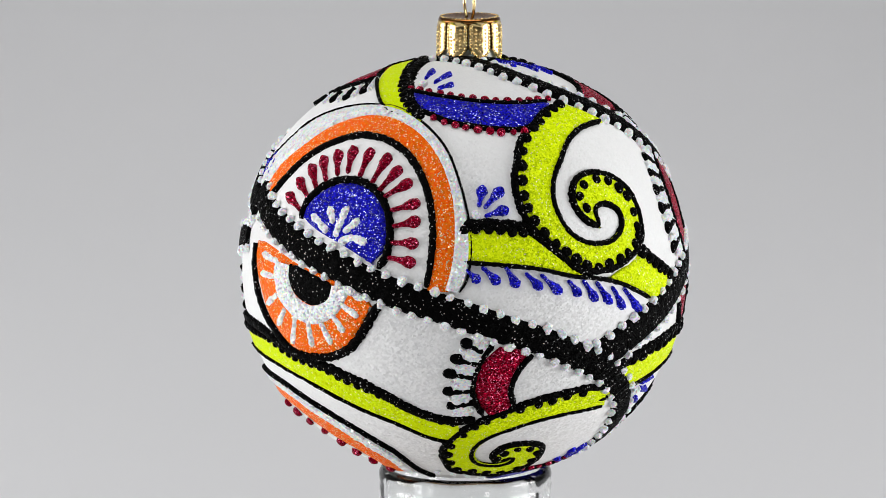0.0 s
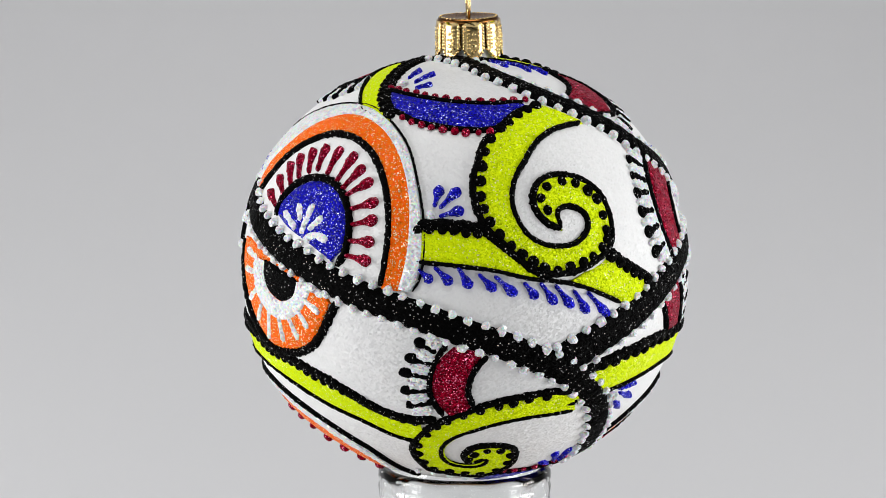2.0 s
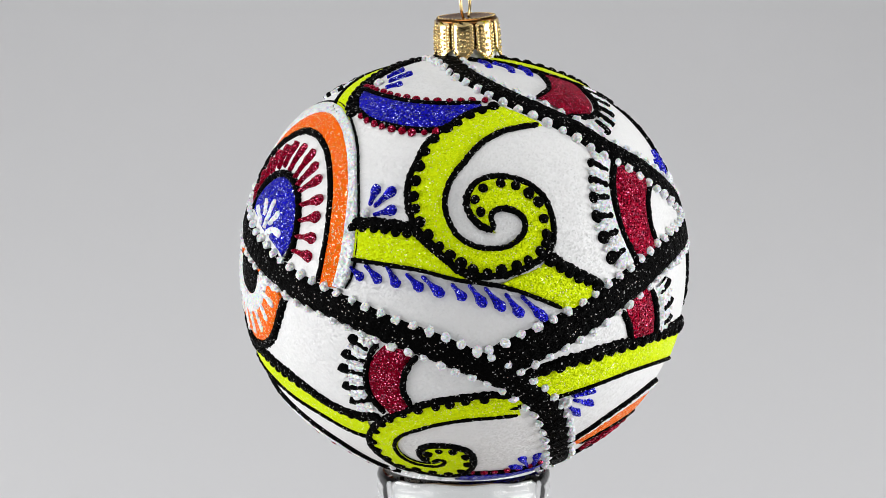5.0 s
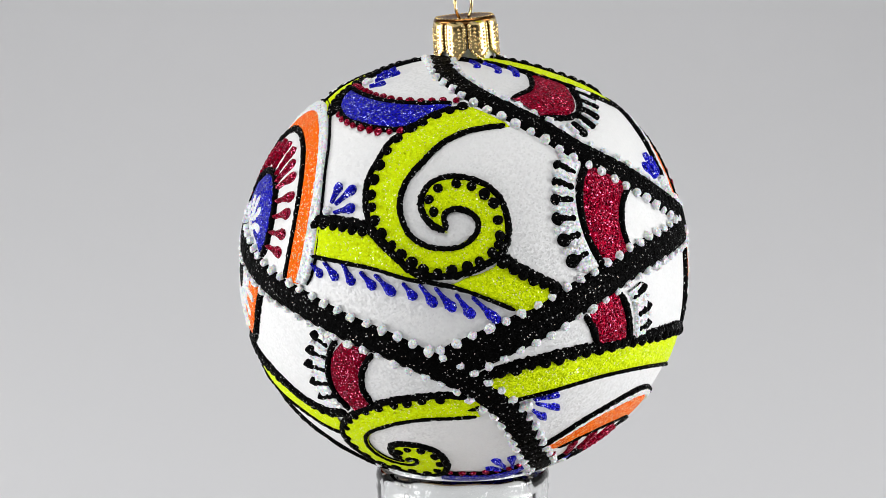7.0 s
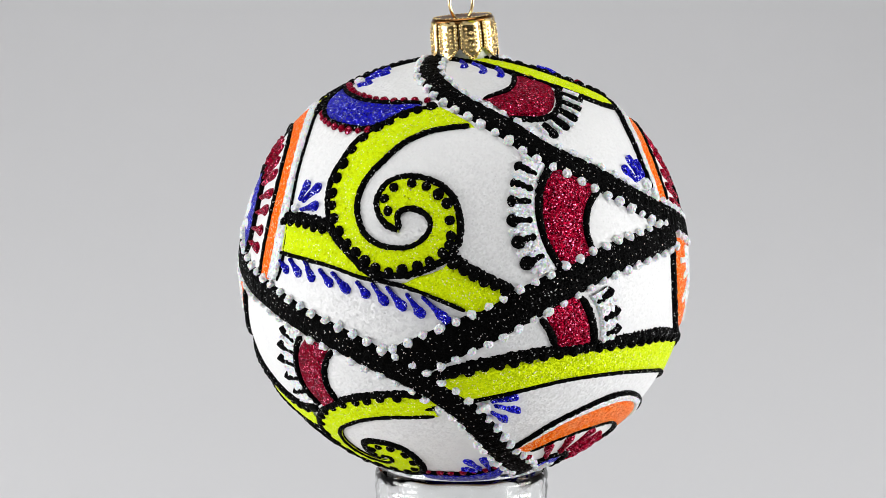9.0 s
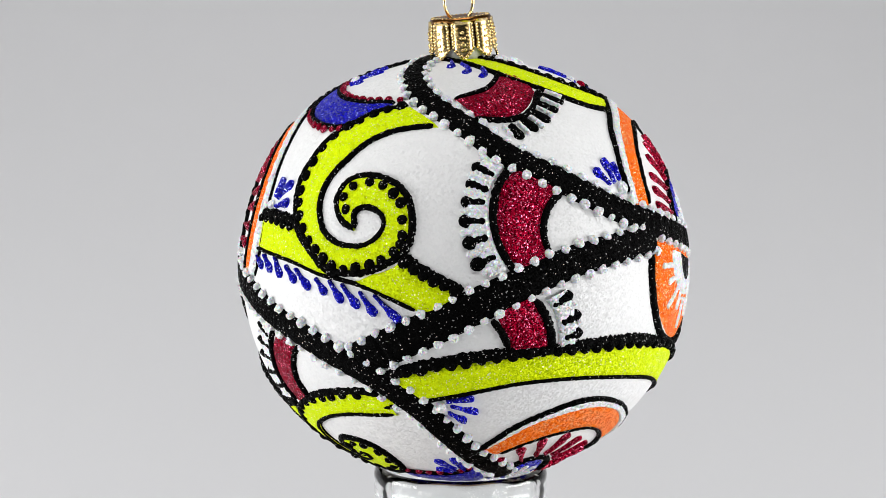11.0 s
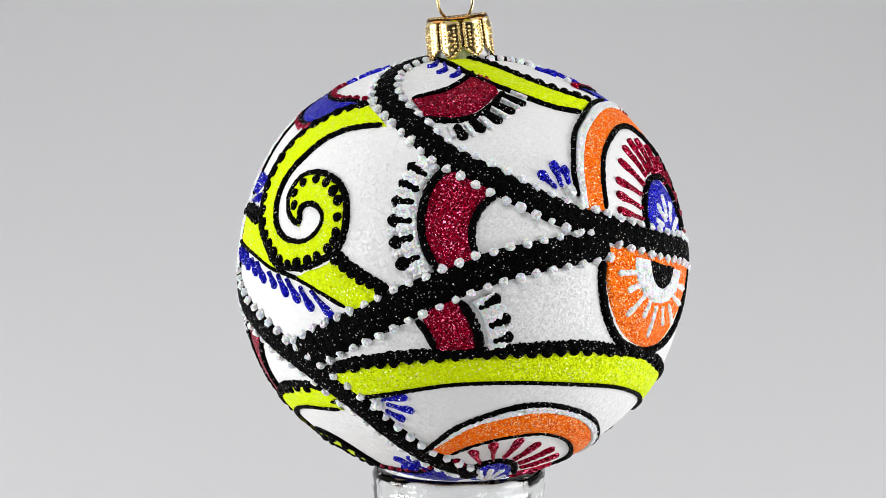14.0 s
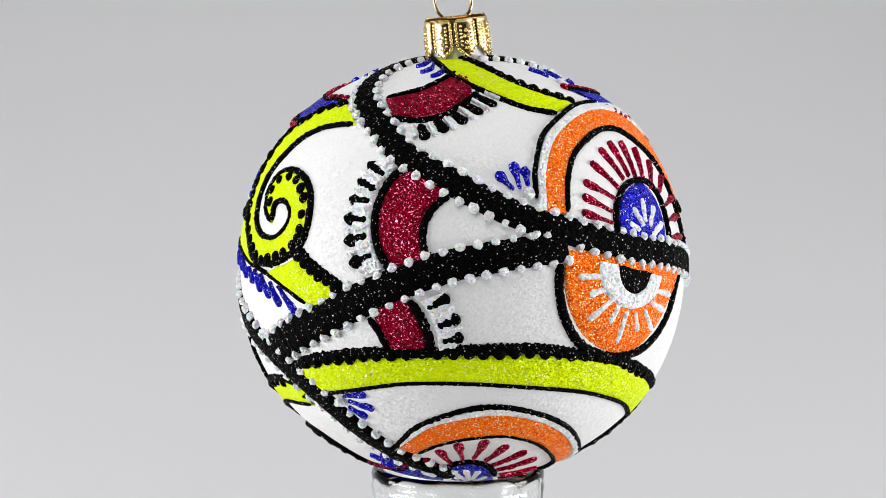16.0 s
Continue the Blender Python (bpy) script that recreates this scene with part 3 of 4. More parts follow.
    strip("lime_panel", LIME, [(-51.5, 3.3), (-48.3, 4.3), (-45.4, 5.1), (-42.2, 6.7), (-40, 8.1), (-34.3, 4.6), (-27.7, 0.7)],
          [(-51.5, 3.1), (-49.1, 2.2), (-46.2, 1.1), (-42.5, -0.3), (-38.2, -2.3), (-33.8, -3.5), (-27.8, 0.4)], 0.35, turn)
    line("outline", BLACK, [(-40.5, 10.3), (-36.4, 7.1), (-31.4, 4.3), (-25.8, 1.6)], 2.2, turn)
    dots("scallop_dot", BLACK, [(-39.8, 8.3), (-35.7, 5.6), (-31.5, 3.4), (-27.8, 1.4)], 1.2, 2.9, turn)
    drops("blue_drop", BLUE, [(-89.3, 6.8, -85.8, 3.6), (-85.4, 7.5, -81.1, 3.1), (-79.8, 7.5, -76.7, 2.1), (-74.9, 5.7, -70.8, 1.4), (-71.1, 5.2, -65.8, 0.1), (-64, 3.4, -60.7, -0.8), (-59.9, 3.2, -55.9, -2.5), (-56.2, 2.5, -51.4, -3.6), (-51.3, 0.9, -47, -5.3), (-47.5, 0.2, -40.8, -6.5)], 2.1, turn)
    if not turn:
        drops("blue_drop", BLUE, [(-85.8, 22.2, -84.5, 27.8), (-84.5, 21.9, -79.3, 27.1), (-84.5, 19.9, -78.2, 21.7)], 2.3, turn)
        dots("white_bead", SILVER, [(-86.9, 20.3), (-86.3, 20.1)], 1.3, 4.4, turn)
    strip("lime_spiral", LIME, [(-48.3, 51.3), (-59.4, 48.9), (-67.7, 43.4), (-72.8, 38.1), (-75.6, 30.2), (-75, 21.9), (-71.8, 15.9), (-66.9, 11), (-62.3, 7), (-55.8, 5.1), (-48.5, 6.1), (-42.5, 9.1), (-39.2, 12.4), (-38.4, 17.5), (-39.4, 23), (-42.2, 26.8), (-46.2, 29.1), (-51.1, 30.1), (-56, 29.4), (-59.3, 26.8), (-60.3, 23.1), (-58.6, 19.4), (-55.4, 17), (-53.9, 16.2)],
          [(-35.6, 44.8), (-42.9, 44.1), (-51.9, 41.6), (-58.3, 37.1), (-62.8, 31.9), (-65.5, 26.7), (-65.7, 21.5), (-63.5, 16.2), (-59.4, 12.9), (-53.2, 11.9), (-48, 13.7), (-45.6, 17.4), (-47.4, 20.8), (-51.6, 21.9), (-54.4, 19.9), (-53.7, 16.4)], 0.35, turn)
    line("outline", BLACK, [(-48.3, 51.3), (-54.5, 50.4), (-59.4, 48.9), (-63.8, 46.2), (-67.7, 43.4), (-70.7, 41), (-72.8, 38.1), (-74.2, 34.1), (-75.6, 30.2), (-75.8, 26.2), (-75, 21.9), (-73.7, 18.7), (-71.8, 15.9), (-69.3, 13.7), (-66.9, 11), (-64.7, 8.7), (-62.3, 7), (-59.1, 5.7), (-55.8, 5.1), (-51.8, 5.3), (-48.5, 6.1), (-45.2, 7.6), (-42.5, 9.1), (-40.5, 10.7), (-39.2, 12.4), (-38.7, 14.7), (-38.4, 17.5), (-38.7, 20.3), (-39.4, 23), (-40.5, 25.2), (-42.2, 26.8), (-44, 28.1), (-46.2, 29.1), (-48.5, 29.7), (-51.1, 30.1), (-53.8, 30), (-56, 29.4), (-57.9, 28.3), (-59.3, 26.8), (-60.1, 24.8), (-60.3, 23.1), (-59.7, 21.2), (-58.6, 19.4), (-57.1, 17.9), (-55.4, 17), (-53.9, 16.2)], 1.5, turn)
    for lon, lat in [(-49.7, 51.3), (-54.4, 49.8), (-59, 48.1), (-63, 45.5), (-66.4, 43.6), (-69.9, 40.3), (-72.2, 36.7), (-73.4, 32.7), (-73.9, 28.8), (-74, 24.8), (-73.2, 21.7), (-71.8, 18.5), (-69.6, 15.3), (-66.8, 12.5), (-64.2, 10.4), (-61.7, 8.4), (-58.9, 6.7), (-55.5, 6), (-52.2, 6.5), (-48.5, 7.6), (-45.6, 8.7), (-42.5, 10.9), (-40.8, 12.8), (-40.6, 15), (-40.9, 18.9), (-41.7, 23.2), (-44, 25.5), (-47.3, 27.5), (-51.3, 28.2), (-56, 27), (-58.2, 24.1), (-56.8, 21)]:
        blob("scallop_dot", BLACK, unit(lon + turn, lat), 1.45)
    line("outline", BLACK, [(-35.6, 44.8), (-38.5, 44.6), (-42.9, 44.1), (-47.5, 43.2), (-51.9, 41.6), (-55.2, 39.8), (-58.3, 37.1), (-60.7, 34.4), (-62.8, 31.9), (-64.5, 29.4), (-65.5, 26.7), (-65.9, 24.2), (-65.7, 21.5), (-64.8, 18.7), (-63.5, 16.2), (-61.6, 14.3), (-59.4, 12.9), (-56.6, 12), (-53.2, 11.9), (-50.3, 12.4), (-48, 13.7), (-46.3, 15.5), (-45.6, 17.4), (-46, 19.3), (-47.4, 20.8), (-49.5, 21.8), (-51.6, 21.9), (-53.4, 21.3), (-54.4, 19.9), (-54, 18.2), (-53.7, 16.4)], 1.2, turn)
    strip("blue_lens", BLUE, [(-113.2, 57), (-102.7, 55.5), (-93.4, 54.2), (-83.1, 52.9), (-73.9, 52.3), (-65.2, 51.8), (-55.4, 52)],
          [(-109.8, 54.3), (-104.1, 50.7), (-96.5, 47.7), (-89.1, 45.9), (-81.8, 44.9), (-74.2, 44.4), (-65.7, 45.7), (-55.8, 50.9)], 0.35, turn)
    line("outline", BLACK, [(-116.2, 58.3), (-100.4, 56.1), (-83.3, 53.6), (-69.5, 52.8), (-54.1, 52.9)], 1.2, turn)
    line("outline", BLACK, [(-104.6, 50), (-95.2, 46.3), (-83.6, 44.1), (-72.3, 43.3), (-63.9, 44.7)], 1.2, turn)
    dots("maroon_dot", MAROON, [(-115.5, 59.2), (-101.7, 57.4), (-89.1, 55.5), (-76.4, 53.9), (-65, 53.5), (-52.6, 54)], 1.0, 2.8, turn)
    dots("maroon_dot", MAROON, [(-99.8, 47.2), (-92.9, 45), (-84.3, 43.2), (-74.9, 42.4), (-69.9, 42.5)], 1.0, 2.8, turn)
    drops("blue_drop", BLUE, [(-112, 64.7, -112.5, 70.6), (-105.2, 62.3, -98, 68.4), (-102, 59.3, -94.6, 61.9)], 1.8, turn)
    dots("white_bead", SILVER, [(-111.4, 61.9), (-110.3, 61.3)], 1.2, 4.4, turn)
    strip("maroon_crescent", MAROON, [(-8.5, 33), (-13.8, 28.6), (-16.3, 23), (-16.5, 17.1), (-15.1, 11.9), (-11.6, 6.4)],
          [(-0.5, 26.3), (-5, 21.5), (-6.7, 16.7), (-6.1, 12.2), (-3.8, 8.2)], 0.35, turn)
    line("outline", BLACK, [(-11.3, 33.8), (-16.1, 28.4), (-18.1, 22.2), (-18.1, 16.6), (-16.6, 11.6), (-13.2, 5.8)], 1.6, turn)
    line("outline", BLACK, [(0.9, 26), (-3.9, 21.5), (-5.7, 16.4), (-5.2, 12.2), (-3.3, 8.5)], 1.5, turn)
    strip("glitter_ring", SILVER, [(-14.6, 32.7), (-18.6, 27), (-19.4, 19.4), (-18.2, 12.9), (-15.5, 7)],
          [(-20.1, 35.1), (-24.3, 28.8), (-24.8, 20.2), (-22.6, 12.1), (-19.4, 5.3)], 0.4, turn)
    drops("black_drop", BLACK, [(-17.4, 30.1, -23.2, 33.4), (-19.1, 26.3, -25, 28.8), (-20, 23.4, -26.4, 23.8), (-20.2, 18.7, -26.9, 18.9), (-19.7, 14.8, -25.9, 12.9), (-18, 10.1, -24, 7.4)], 2.5, turn)
    drops("silver_stroke", SILVER, [(-16.5, 33.4, -21, 35.7), (-18.3, 28.1, -24.5, 31.1), (-19.5, 24.8, -25.6, 26.2), (-19.7, 21.1, -26.5, 21.4), (-20, 16.7, -26.6, 15.9), (-18.8, 12.3, -24.9, 10.2), (-16.7, 8.2, -21.5, 5.9)], 1.6, turn)
    strip("maroon_crescent", MAROON, [(-17.1, -4.7), (-15.9, -7.3), (-14.7, -10.2), (-13.3, -13.4)],
          [(-9.2, -0.9), (-7.3, -4.8), (-5.7, -9), (-5, -13.3)], 0.35, turn)
    line("outline", BLACK, [(-18.8, -5.7), (-16, -9.8), (-14.6, -13.2)], 1.5, turn)
    line("outline", BLACK, [(-8.6, -0.9), (-6.2, -4.5), (-4.5, -8.7), (-3.6, -13.6)], 1.9, turn)
    strip("glitter_ring", SILVER, [(-5.5, -1.2), (-3.3, -4.6), (-2.1, -8.8), (-1.7, -12.9)],
          [(-0.5, 1), (1.2, -2.8), (2.3, -8), (2.5, -12.4)], 0.4, turn)
    drops("black_drop", BLACK, [(-4.2, -2.7, 1, 0.3), (-1.8, -7.2, 3.5, -4.9), (-0.7, -11.1, 4.3, -9.7)], 2.6, turn)
    drops("silver_stroke", SILVER, [(-2.2, -4.9, 2.2, -2.4), (-0.9, -9.1, 4, -7.3)], 1.5, turn)
    drops("blue_drop", BLUE, [(-30.5, -28.1, -22.8, -27.1), (-29.4, -29.4, -21.5, -31.6), (-30.1, -31.4, -24.9, -34.8)], 1.9, turn)
    dots("white_bead", SILVER, [(-32.2, -29.6), (-31.6, -30)], 1.5, 4.4, turn)
    strip("blue_lens", BLUE, [(-60.9, -64.5), (-49.3, -64.7), (-35.8, -64.7), (-27, -62.7), (-21.1, -59.1)],
          [(-67.5, -73.6), (-49.3, -77.1), (-24.8, -75.9), (-10.4, -73.6), (-16.9, -61.7)], 0.35, turn)
    line("outline", BLACK, [(-60.1, -62.6), (-49.3, -62.8), (-36.8, -62.7), (-28.4, -60.9), (-22.1, -58)], 1.0, turn)
    dots("maroon_dot", MAROON, [(-56.8, -61.8), (-46.2, -62.2), (-36, -61.1), (-28.5, -59.9), (-23.5, -57.4)], 0.8, 2.8, turn)
    drops("blue_drop", BLUE, [(-24.9, -59.4, -30.4, -51.3), (-29.2, -58.8, -37.3, -52.5), (-30.5, -60.1, -39, -58.4)], 1.9, turn)
    drops("blue_drop", BLUE, [(17.7, 26.6, 13.4, 31.4), (19.4, 26.9, 18.4, 34), (21.7, 27.5, 21.5, 32.6)], 2.3, turn)
    dots("white_bead", SILVER, [(20.8, 26.4), (22.4, 24.6)], 1.6, 2.6, turn)


def eye_b(turn):
    strip("glitter_rim", SILVER, [(-24.4, -49.8), (-10.7, -37.8), (1.5, -31.8), (12.2, -29.8), (23.7, -32.1), (35.7, -37.3), (47.9, -45.3), (63, -54), (80, -61)],
          [(-18.7, -45.5), (-6.1, -36.8), (4.4, -33.2), (14.4, -32.2), (24.3, -34.3), (34.5, -39.1), (47, -47.2), (62, -56.5), (80, -64)], 0.5, turn)
    line("outline", BLACK, [(-24.4, -49.8), (-10.7, -37.8), (1.5, -31.8), (12.2, -29.8), (23.7, -32.1), (35.7, -37.3), (47.9, -45.3), (63, -54), (80, -61)], 1.2, turn)
    strip("orange_arc", ORANGE, [(-18.7, -45.5), (-6.1, -36.8), (4.4, -33.2), (14.4, -32.2), (24.3, -34.3), (34.5, -39.1), (47, -47.2), (62, -56.5), (80, -64)],
          [(-12.6, -48.5), (-3.8, -43.8), (6.7, -40.8), (18, -40.4), (28.7, -44.1), (40, -50.7), (54.3, -58.8), (62, -64), (80, -70)], 0.35, turn)
    line("outline", BLACK, [(-12.6, -48.5), (-3.8, -43.8), (6.7, -40.8), (18, -40.4), (28.7, -44.1), (40, -50.7), (54.3, -58.8), (62, -64), (80, -70)], 0.9, turn)
    drops("maroon_drop", MAROON, [(-7.1, -55.4, -11.7, -52), (-0.7, -54.3, -4.8, -46.8), (4.1, -52, 2.4, -43.4), (8.1, -51.7, 11.8, -42), (12.9, -53, 19.7, -44.7), (16.9, -55.9, 28.4, -48.4), (20.9, -59.8, 36.7, -53.4), (25.8, -65, 48.9, -62.3), (38.9, -74.3, 56.5, -68.9)], 2.2, turn)
    line("outline", BLACK, [(-7.1, -60.3), (-0.1, -55.1), (7.1, -53.1), (15, -56.2), (23.4, -64.6)], 1.3, turn)
    strip("blue_half_disc", BLUE, [(-6, -62.4), (1, -57.1), (7.8, -55.5), (15.5, -59.3), (23.6, -67.6)],
          [(-7.6, -70.5), (0.7, -72.8), (12.5, -77), (24.6, -76.2), (33.2, -75.3)], 0.35, turn)
    drops("silver_stroke", SILVER, [(7.4, -69.8, -0.3, -61), (8.5, -68.8, 5.4, -58), (10.1, -68.8, 11.8, -59.1), (13.7, -71.6, 18.2, -65.3)], 1.9, turn)
    strip("lime_band", LIME, [(-42.9, -21.5), (-28.7, -18.4), (-12.4, -15.9), (2, -15.3), (15.5, -15.3), (31.2, -16.6), (46.1, -19.8), (62.6, -25.9), (82.4, -32.6)],
          [(-47.7, -29.8), (-31, -26.3), (-13.2, -22.7), (1.5, -21.9), (16.1, -22.9), (32.2, -25.1), (45.3, -28.3), (61.5, -33.8), (79.8, -41)], 0.35, turn)
    line("outline", BLACK, [(-47.9, -22.2), (-36.4, -18.1), (-21.4, -15.2), (-6.6, -14.2), (8.6, -13.4), (22.7, -13.7), (34.3, -16), (46.9, -18.7), (62.8, -24.5), (82.5, -31.8)], 2.5, turn)
    dots("scallop_dot", BLACK, [(-40.2, -19.5), (-28.6, -17.3), (-12.4, -14.9), (2, -14.4), (15.5, -14.4), (31.1, -15.6), (46.1, -18.6), (61.9, -24.6)], 1.2, 3.7, turn)
    line("outline", BLACK, [(-48.4, -30.7), (-31.3, -27), (-13.3, -23.2), (1.5, -22.4), (16.1, -23.4), (32.3, -25.7), (45.6, -29), (60.4, -34), (79.7, -41.5)], 0.9, turn)
    strip("maroon_crescent", MAROON, [(-28.1, 54.7), (-15.8, 57.7), (-9, 61.8), (-2.3, 66.2), (4.3, 69.2)],
          [(-20.5, 48.2), (-10.5, 48), (-4, 50.1), (1.4, 53.3), (7.5, 57.6)], 0.35, turn)
    line("outline", BLACK, [(-29.2, 54.7), (-16.6, 58.8), (-8.8, 63.4), (-0.4, 69.2)], 1.0, turn)
    line("outline", BLACK, [(-21.7, 47), (-10.2, 46.7), (-2.5, 48.6), (3.6, 52.4), (11.3, 58.1)], 1.3, turn)
    drops("black_drop", BLACK, [(-10, 45.1, -7, 40.5), (-5, 47.2, -1.1, 42.8), (0.2, 49.8, 5.4, 45.7), (4.9, 52.9, 11.4, 49.1), (10, 56.3, 17.4, 52)], 2.1, turn)
    drops("silver_stroke", SILVER, [(-12.5, 44.8, -10.4, 41), (-7, 45.7, -4.3, 41.7), (-2.1, 47.7, 1.8, 43.7), (2.8, 51.1, 8.2, 47.3), (8, 54.5, 14.2, 50.4), (14.1, 57.8, 20, 54.5)], 1.3, turn)
    drops("blue_drop", BLUE, [(-42, 79.2, -36.3, 75, -39, 72.9), (-28.6, 76.7, -21.3, 71.7, -25.7, 68.7), (-13.5, 75.1, -10.4, 69.5, -15.1, 66.1)], 1.6, turn)
    strip("lime_band", LIME, [(-48.6, 85.6), (13, 77.4), (24.7, 68.2), (32.3, 61.5), (40.6, 56.8), (47.8, 53.5), (55.2, 51.4)],
          [(-77.5, 81.1), (-2.3, 68.8), (13.1, 60.3), (23.8, 54.3), (32.1, 51.1), (40.5, 49.5), (51.4, 50.6)], 0.35, turn)
    line("outline", BLACK, [(-96.9, 80.4), (-2.7, 67.6), (12.6, 59.2), (23.3, 53.4), (31.4, 50.2), (40.3, 48.4)], 1.2, turn)
    dots("scallop_dot", BLACK, [(2.6, 82.6), (21, 73.5), (31.7, 64.1), (41.4, 57.6), (52.9, 52.7)], 1.2, 3.2, turn)
    line("outline", BLACK, [(-117.3, 86.4), (18.6, 79.3), (29.2, 68.5), (37.6, 60.2), (46, 56), (54.4, 52.2)], 0.6, turn)
    strip("glitter_rim", SILVER, [(23.9, 21.4), (25, 30.4), (28, 36.9), (32.4, 41.9), (41.9, 46.7), (52, 49.9), (67.1, 50.6), (90.6, 47.2), (92.5, 37.6)],
          [(25.6, 21.3), (26.6, 28.9), (30.2, 36.5), (36.4, 42.1), (50.4, 47.4), (66.8, 48.7), (84.2, 45), (92.9, 40.3), (92.4, 36)], 0.55, turn)
    line("outline", BLACK, [(23.7, 24.3), (24.2, 30.4), (27.2, 37.4), (31.5, 42.5), (41.3, 47.6), (52, 51), (70.3, 51.6)], 1.0, turn)
    strip("orange_arc", ORANGE, [(25.6, 21.3), (26.6, 28.9), (30.2, 36.5), (36.4, 42.1), (50.4, 47.4), (66.8, 48.7), (84.2, 45), (92.5, 37), (91.7, 29.1), (90.9, 21.1)],
          [(30.8, 21), (32.5, 28.8), (36.8, 35.4), (44.3, 40.1), (55.2, 43.1), (65.3, 42.3), (73.3, 37.7), (79.4, 31.8), (84.8, 24.3), (90.5, 17.4)], 0.35, turn)
    line("outline", BLACK, [(31.5, 20.6), (33.6, 28.8), (37.9, 35.1), (45.2, 39.4), (55.7, 42.3), (65.6, 41.5), (73.4, 36.4), (79.4, 29.3), (81.9, 19), (83.8, 8)], 1.3, turn)
    drops("maroon_drop", MAROON, [(45.4, 16.8, 35.8, 20.3), (45.9, 19.6, 37, 24.5), (47.7, 23, 38.6, 28.2), (50.5, 25.3, 43.4, 33.3), (53.7, 27.5, 49.4, 36.9), (56.6, 28.1, 55.4, 38.6), (59.5, 27.4, 61.8, 38.3), (62.9, 26.1, 67.9, 35.9), (65.7, 24.3, 73.9, 31.7), (68.4, 22.1, 79, 26.7), (69.9, 18.9, 84, 20.7), (70.2, 15.3, 81.2, 15.4), (68.7, 11.2, 80.9, 9.9)], 1.9, turn)
    strip("blue_half_disc", BLUE, [(47.6, 14.3), (48.2, 19), (51.8, 23.1), (58, 25.6), (63.5, 25.1), (67, 20.4), (67, 14.7), (66.2, 10.9)],
          [(48, 14), (49.9, 13.4), (52.1, 12.8), (54.3, 12.3), (57.1, 11.8), (59.7, 11.4), (62.5, 10.8), (66, 10.3)], 0.35, turn)
    line("outline", BLACK, [(46.2, 14.4), (47, 19.8), (51.2, 24.7), (57.5, 27), (65, 26.4), (69, 22.2), (69.6, 15.6), (68.9, 9.7)], 1.3, turn)
    drops("silver_stroke", SILVER, [(56.5, 15.1, 53.5, 20.3), (57.5, 16, 58.8, 22.3), (59.2, 14.8, 63.6, 19.8), (54.5, 14.3, 50.8, 16.4), (59.5, 12.4, 66, 15.1)], 2.1, turn)
    strip("orange_half_disc", ORANGE, [(29.3, 7.4), (29.4, 1.6), (31, -4.1), (34.7, -10), (40.6, -14.4), (48.3, -16.5), (55.6, -15.4), (62.7, -10.4), (68.6, -3.6), (73.2, 1.8)],
          [(29.4, 10.1), (32.8, 10.3), (36.8, 10), (41.1, 9.6), (44.7, 9), (48.7, 8.4), (52.9, 7.5), (57.7, 6.5), (64.1, 5.5), (73.3, 4.4)], 0.35, turn)
    line("outline", BLACK, [(28.2, 7.7), (27.6, 1.7), (29.1, -5.4), (33.2, -12.1), (39.1, -15.9), (48.8, -18), (58.6, -16.3), (66.7, -10.2), (71.8, -1.8), (75.1, 3)], 1.9, turn)
    strip("glitter_ring", SILVER, [(38.9, 7.4), (38.6, 4.9), (39.9, -0), (45.1, -4.1), (51.8, -5.3), (58.5, -3.2), (61.7, 1.3)],
          [(45.1, 5.8), (45.2, 4.1), (46.6, 0.5), (50.1, -1.5), (53.9, -0.5), (56.5, 2.7)], 0.55, turn)
    strip("black_pupil", BLACK, [(45.1, 5.8), (45.2, 4.1), (46.6, 0.5), (50.1, -1.5), (53.9, -0.5), (56.5, 2.7)],
          [(45.1, 6), (47.6, 5.3), (50.5, 4.6), (53.3, 3.9), (56.6, 3)], 0.5, turn)
    drops("silver_stroke", SILVER, [(40.9, 3.7, 32.4, 4.3), (41.5, 0.8, 35.4, -0.5), (42.7, -2.2, 35.5, -7), (45, -3.9, 42.1, -8.3), (47.9, -5.6, 45.4, -13.9), (51, -6.3, 52.6, -11.6), (54.4, -6.1, 59.4, -12.1), (57.1, -4.5, 64, -7.4), (59, -1.7, 67.5, -3.8)], 1.9, turn)


def ball():
    steps, rings = 160, 96
    verts, faces = [], []
    for i in range(1, rings):
        lat = -90 + 180 * i / rings
        verts += [on_ball(unit(360 * j / steps, lat), 0.0) for j in range(steps)]
    faces = grid_faces(rings - 1, steps, True)
    faces += [tuple(range(steps))[::-1], tuple(range((rings - 2) * steps, (rings - 1) * steps))]
    part("ball", verts, faces, WHITE, ORNAMENT, "white ball dusted with fine grit")


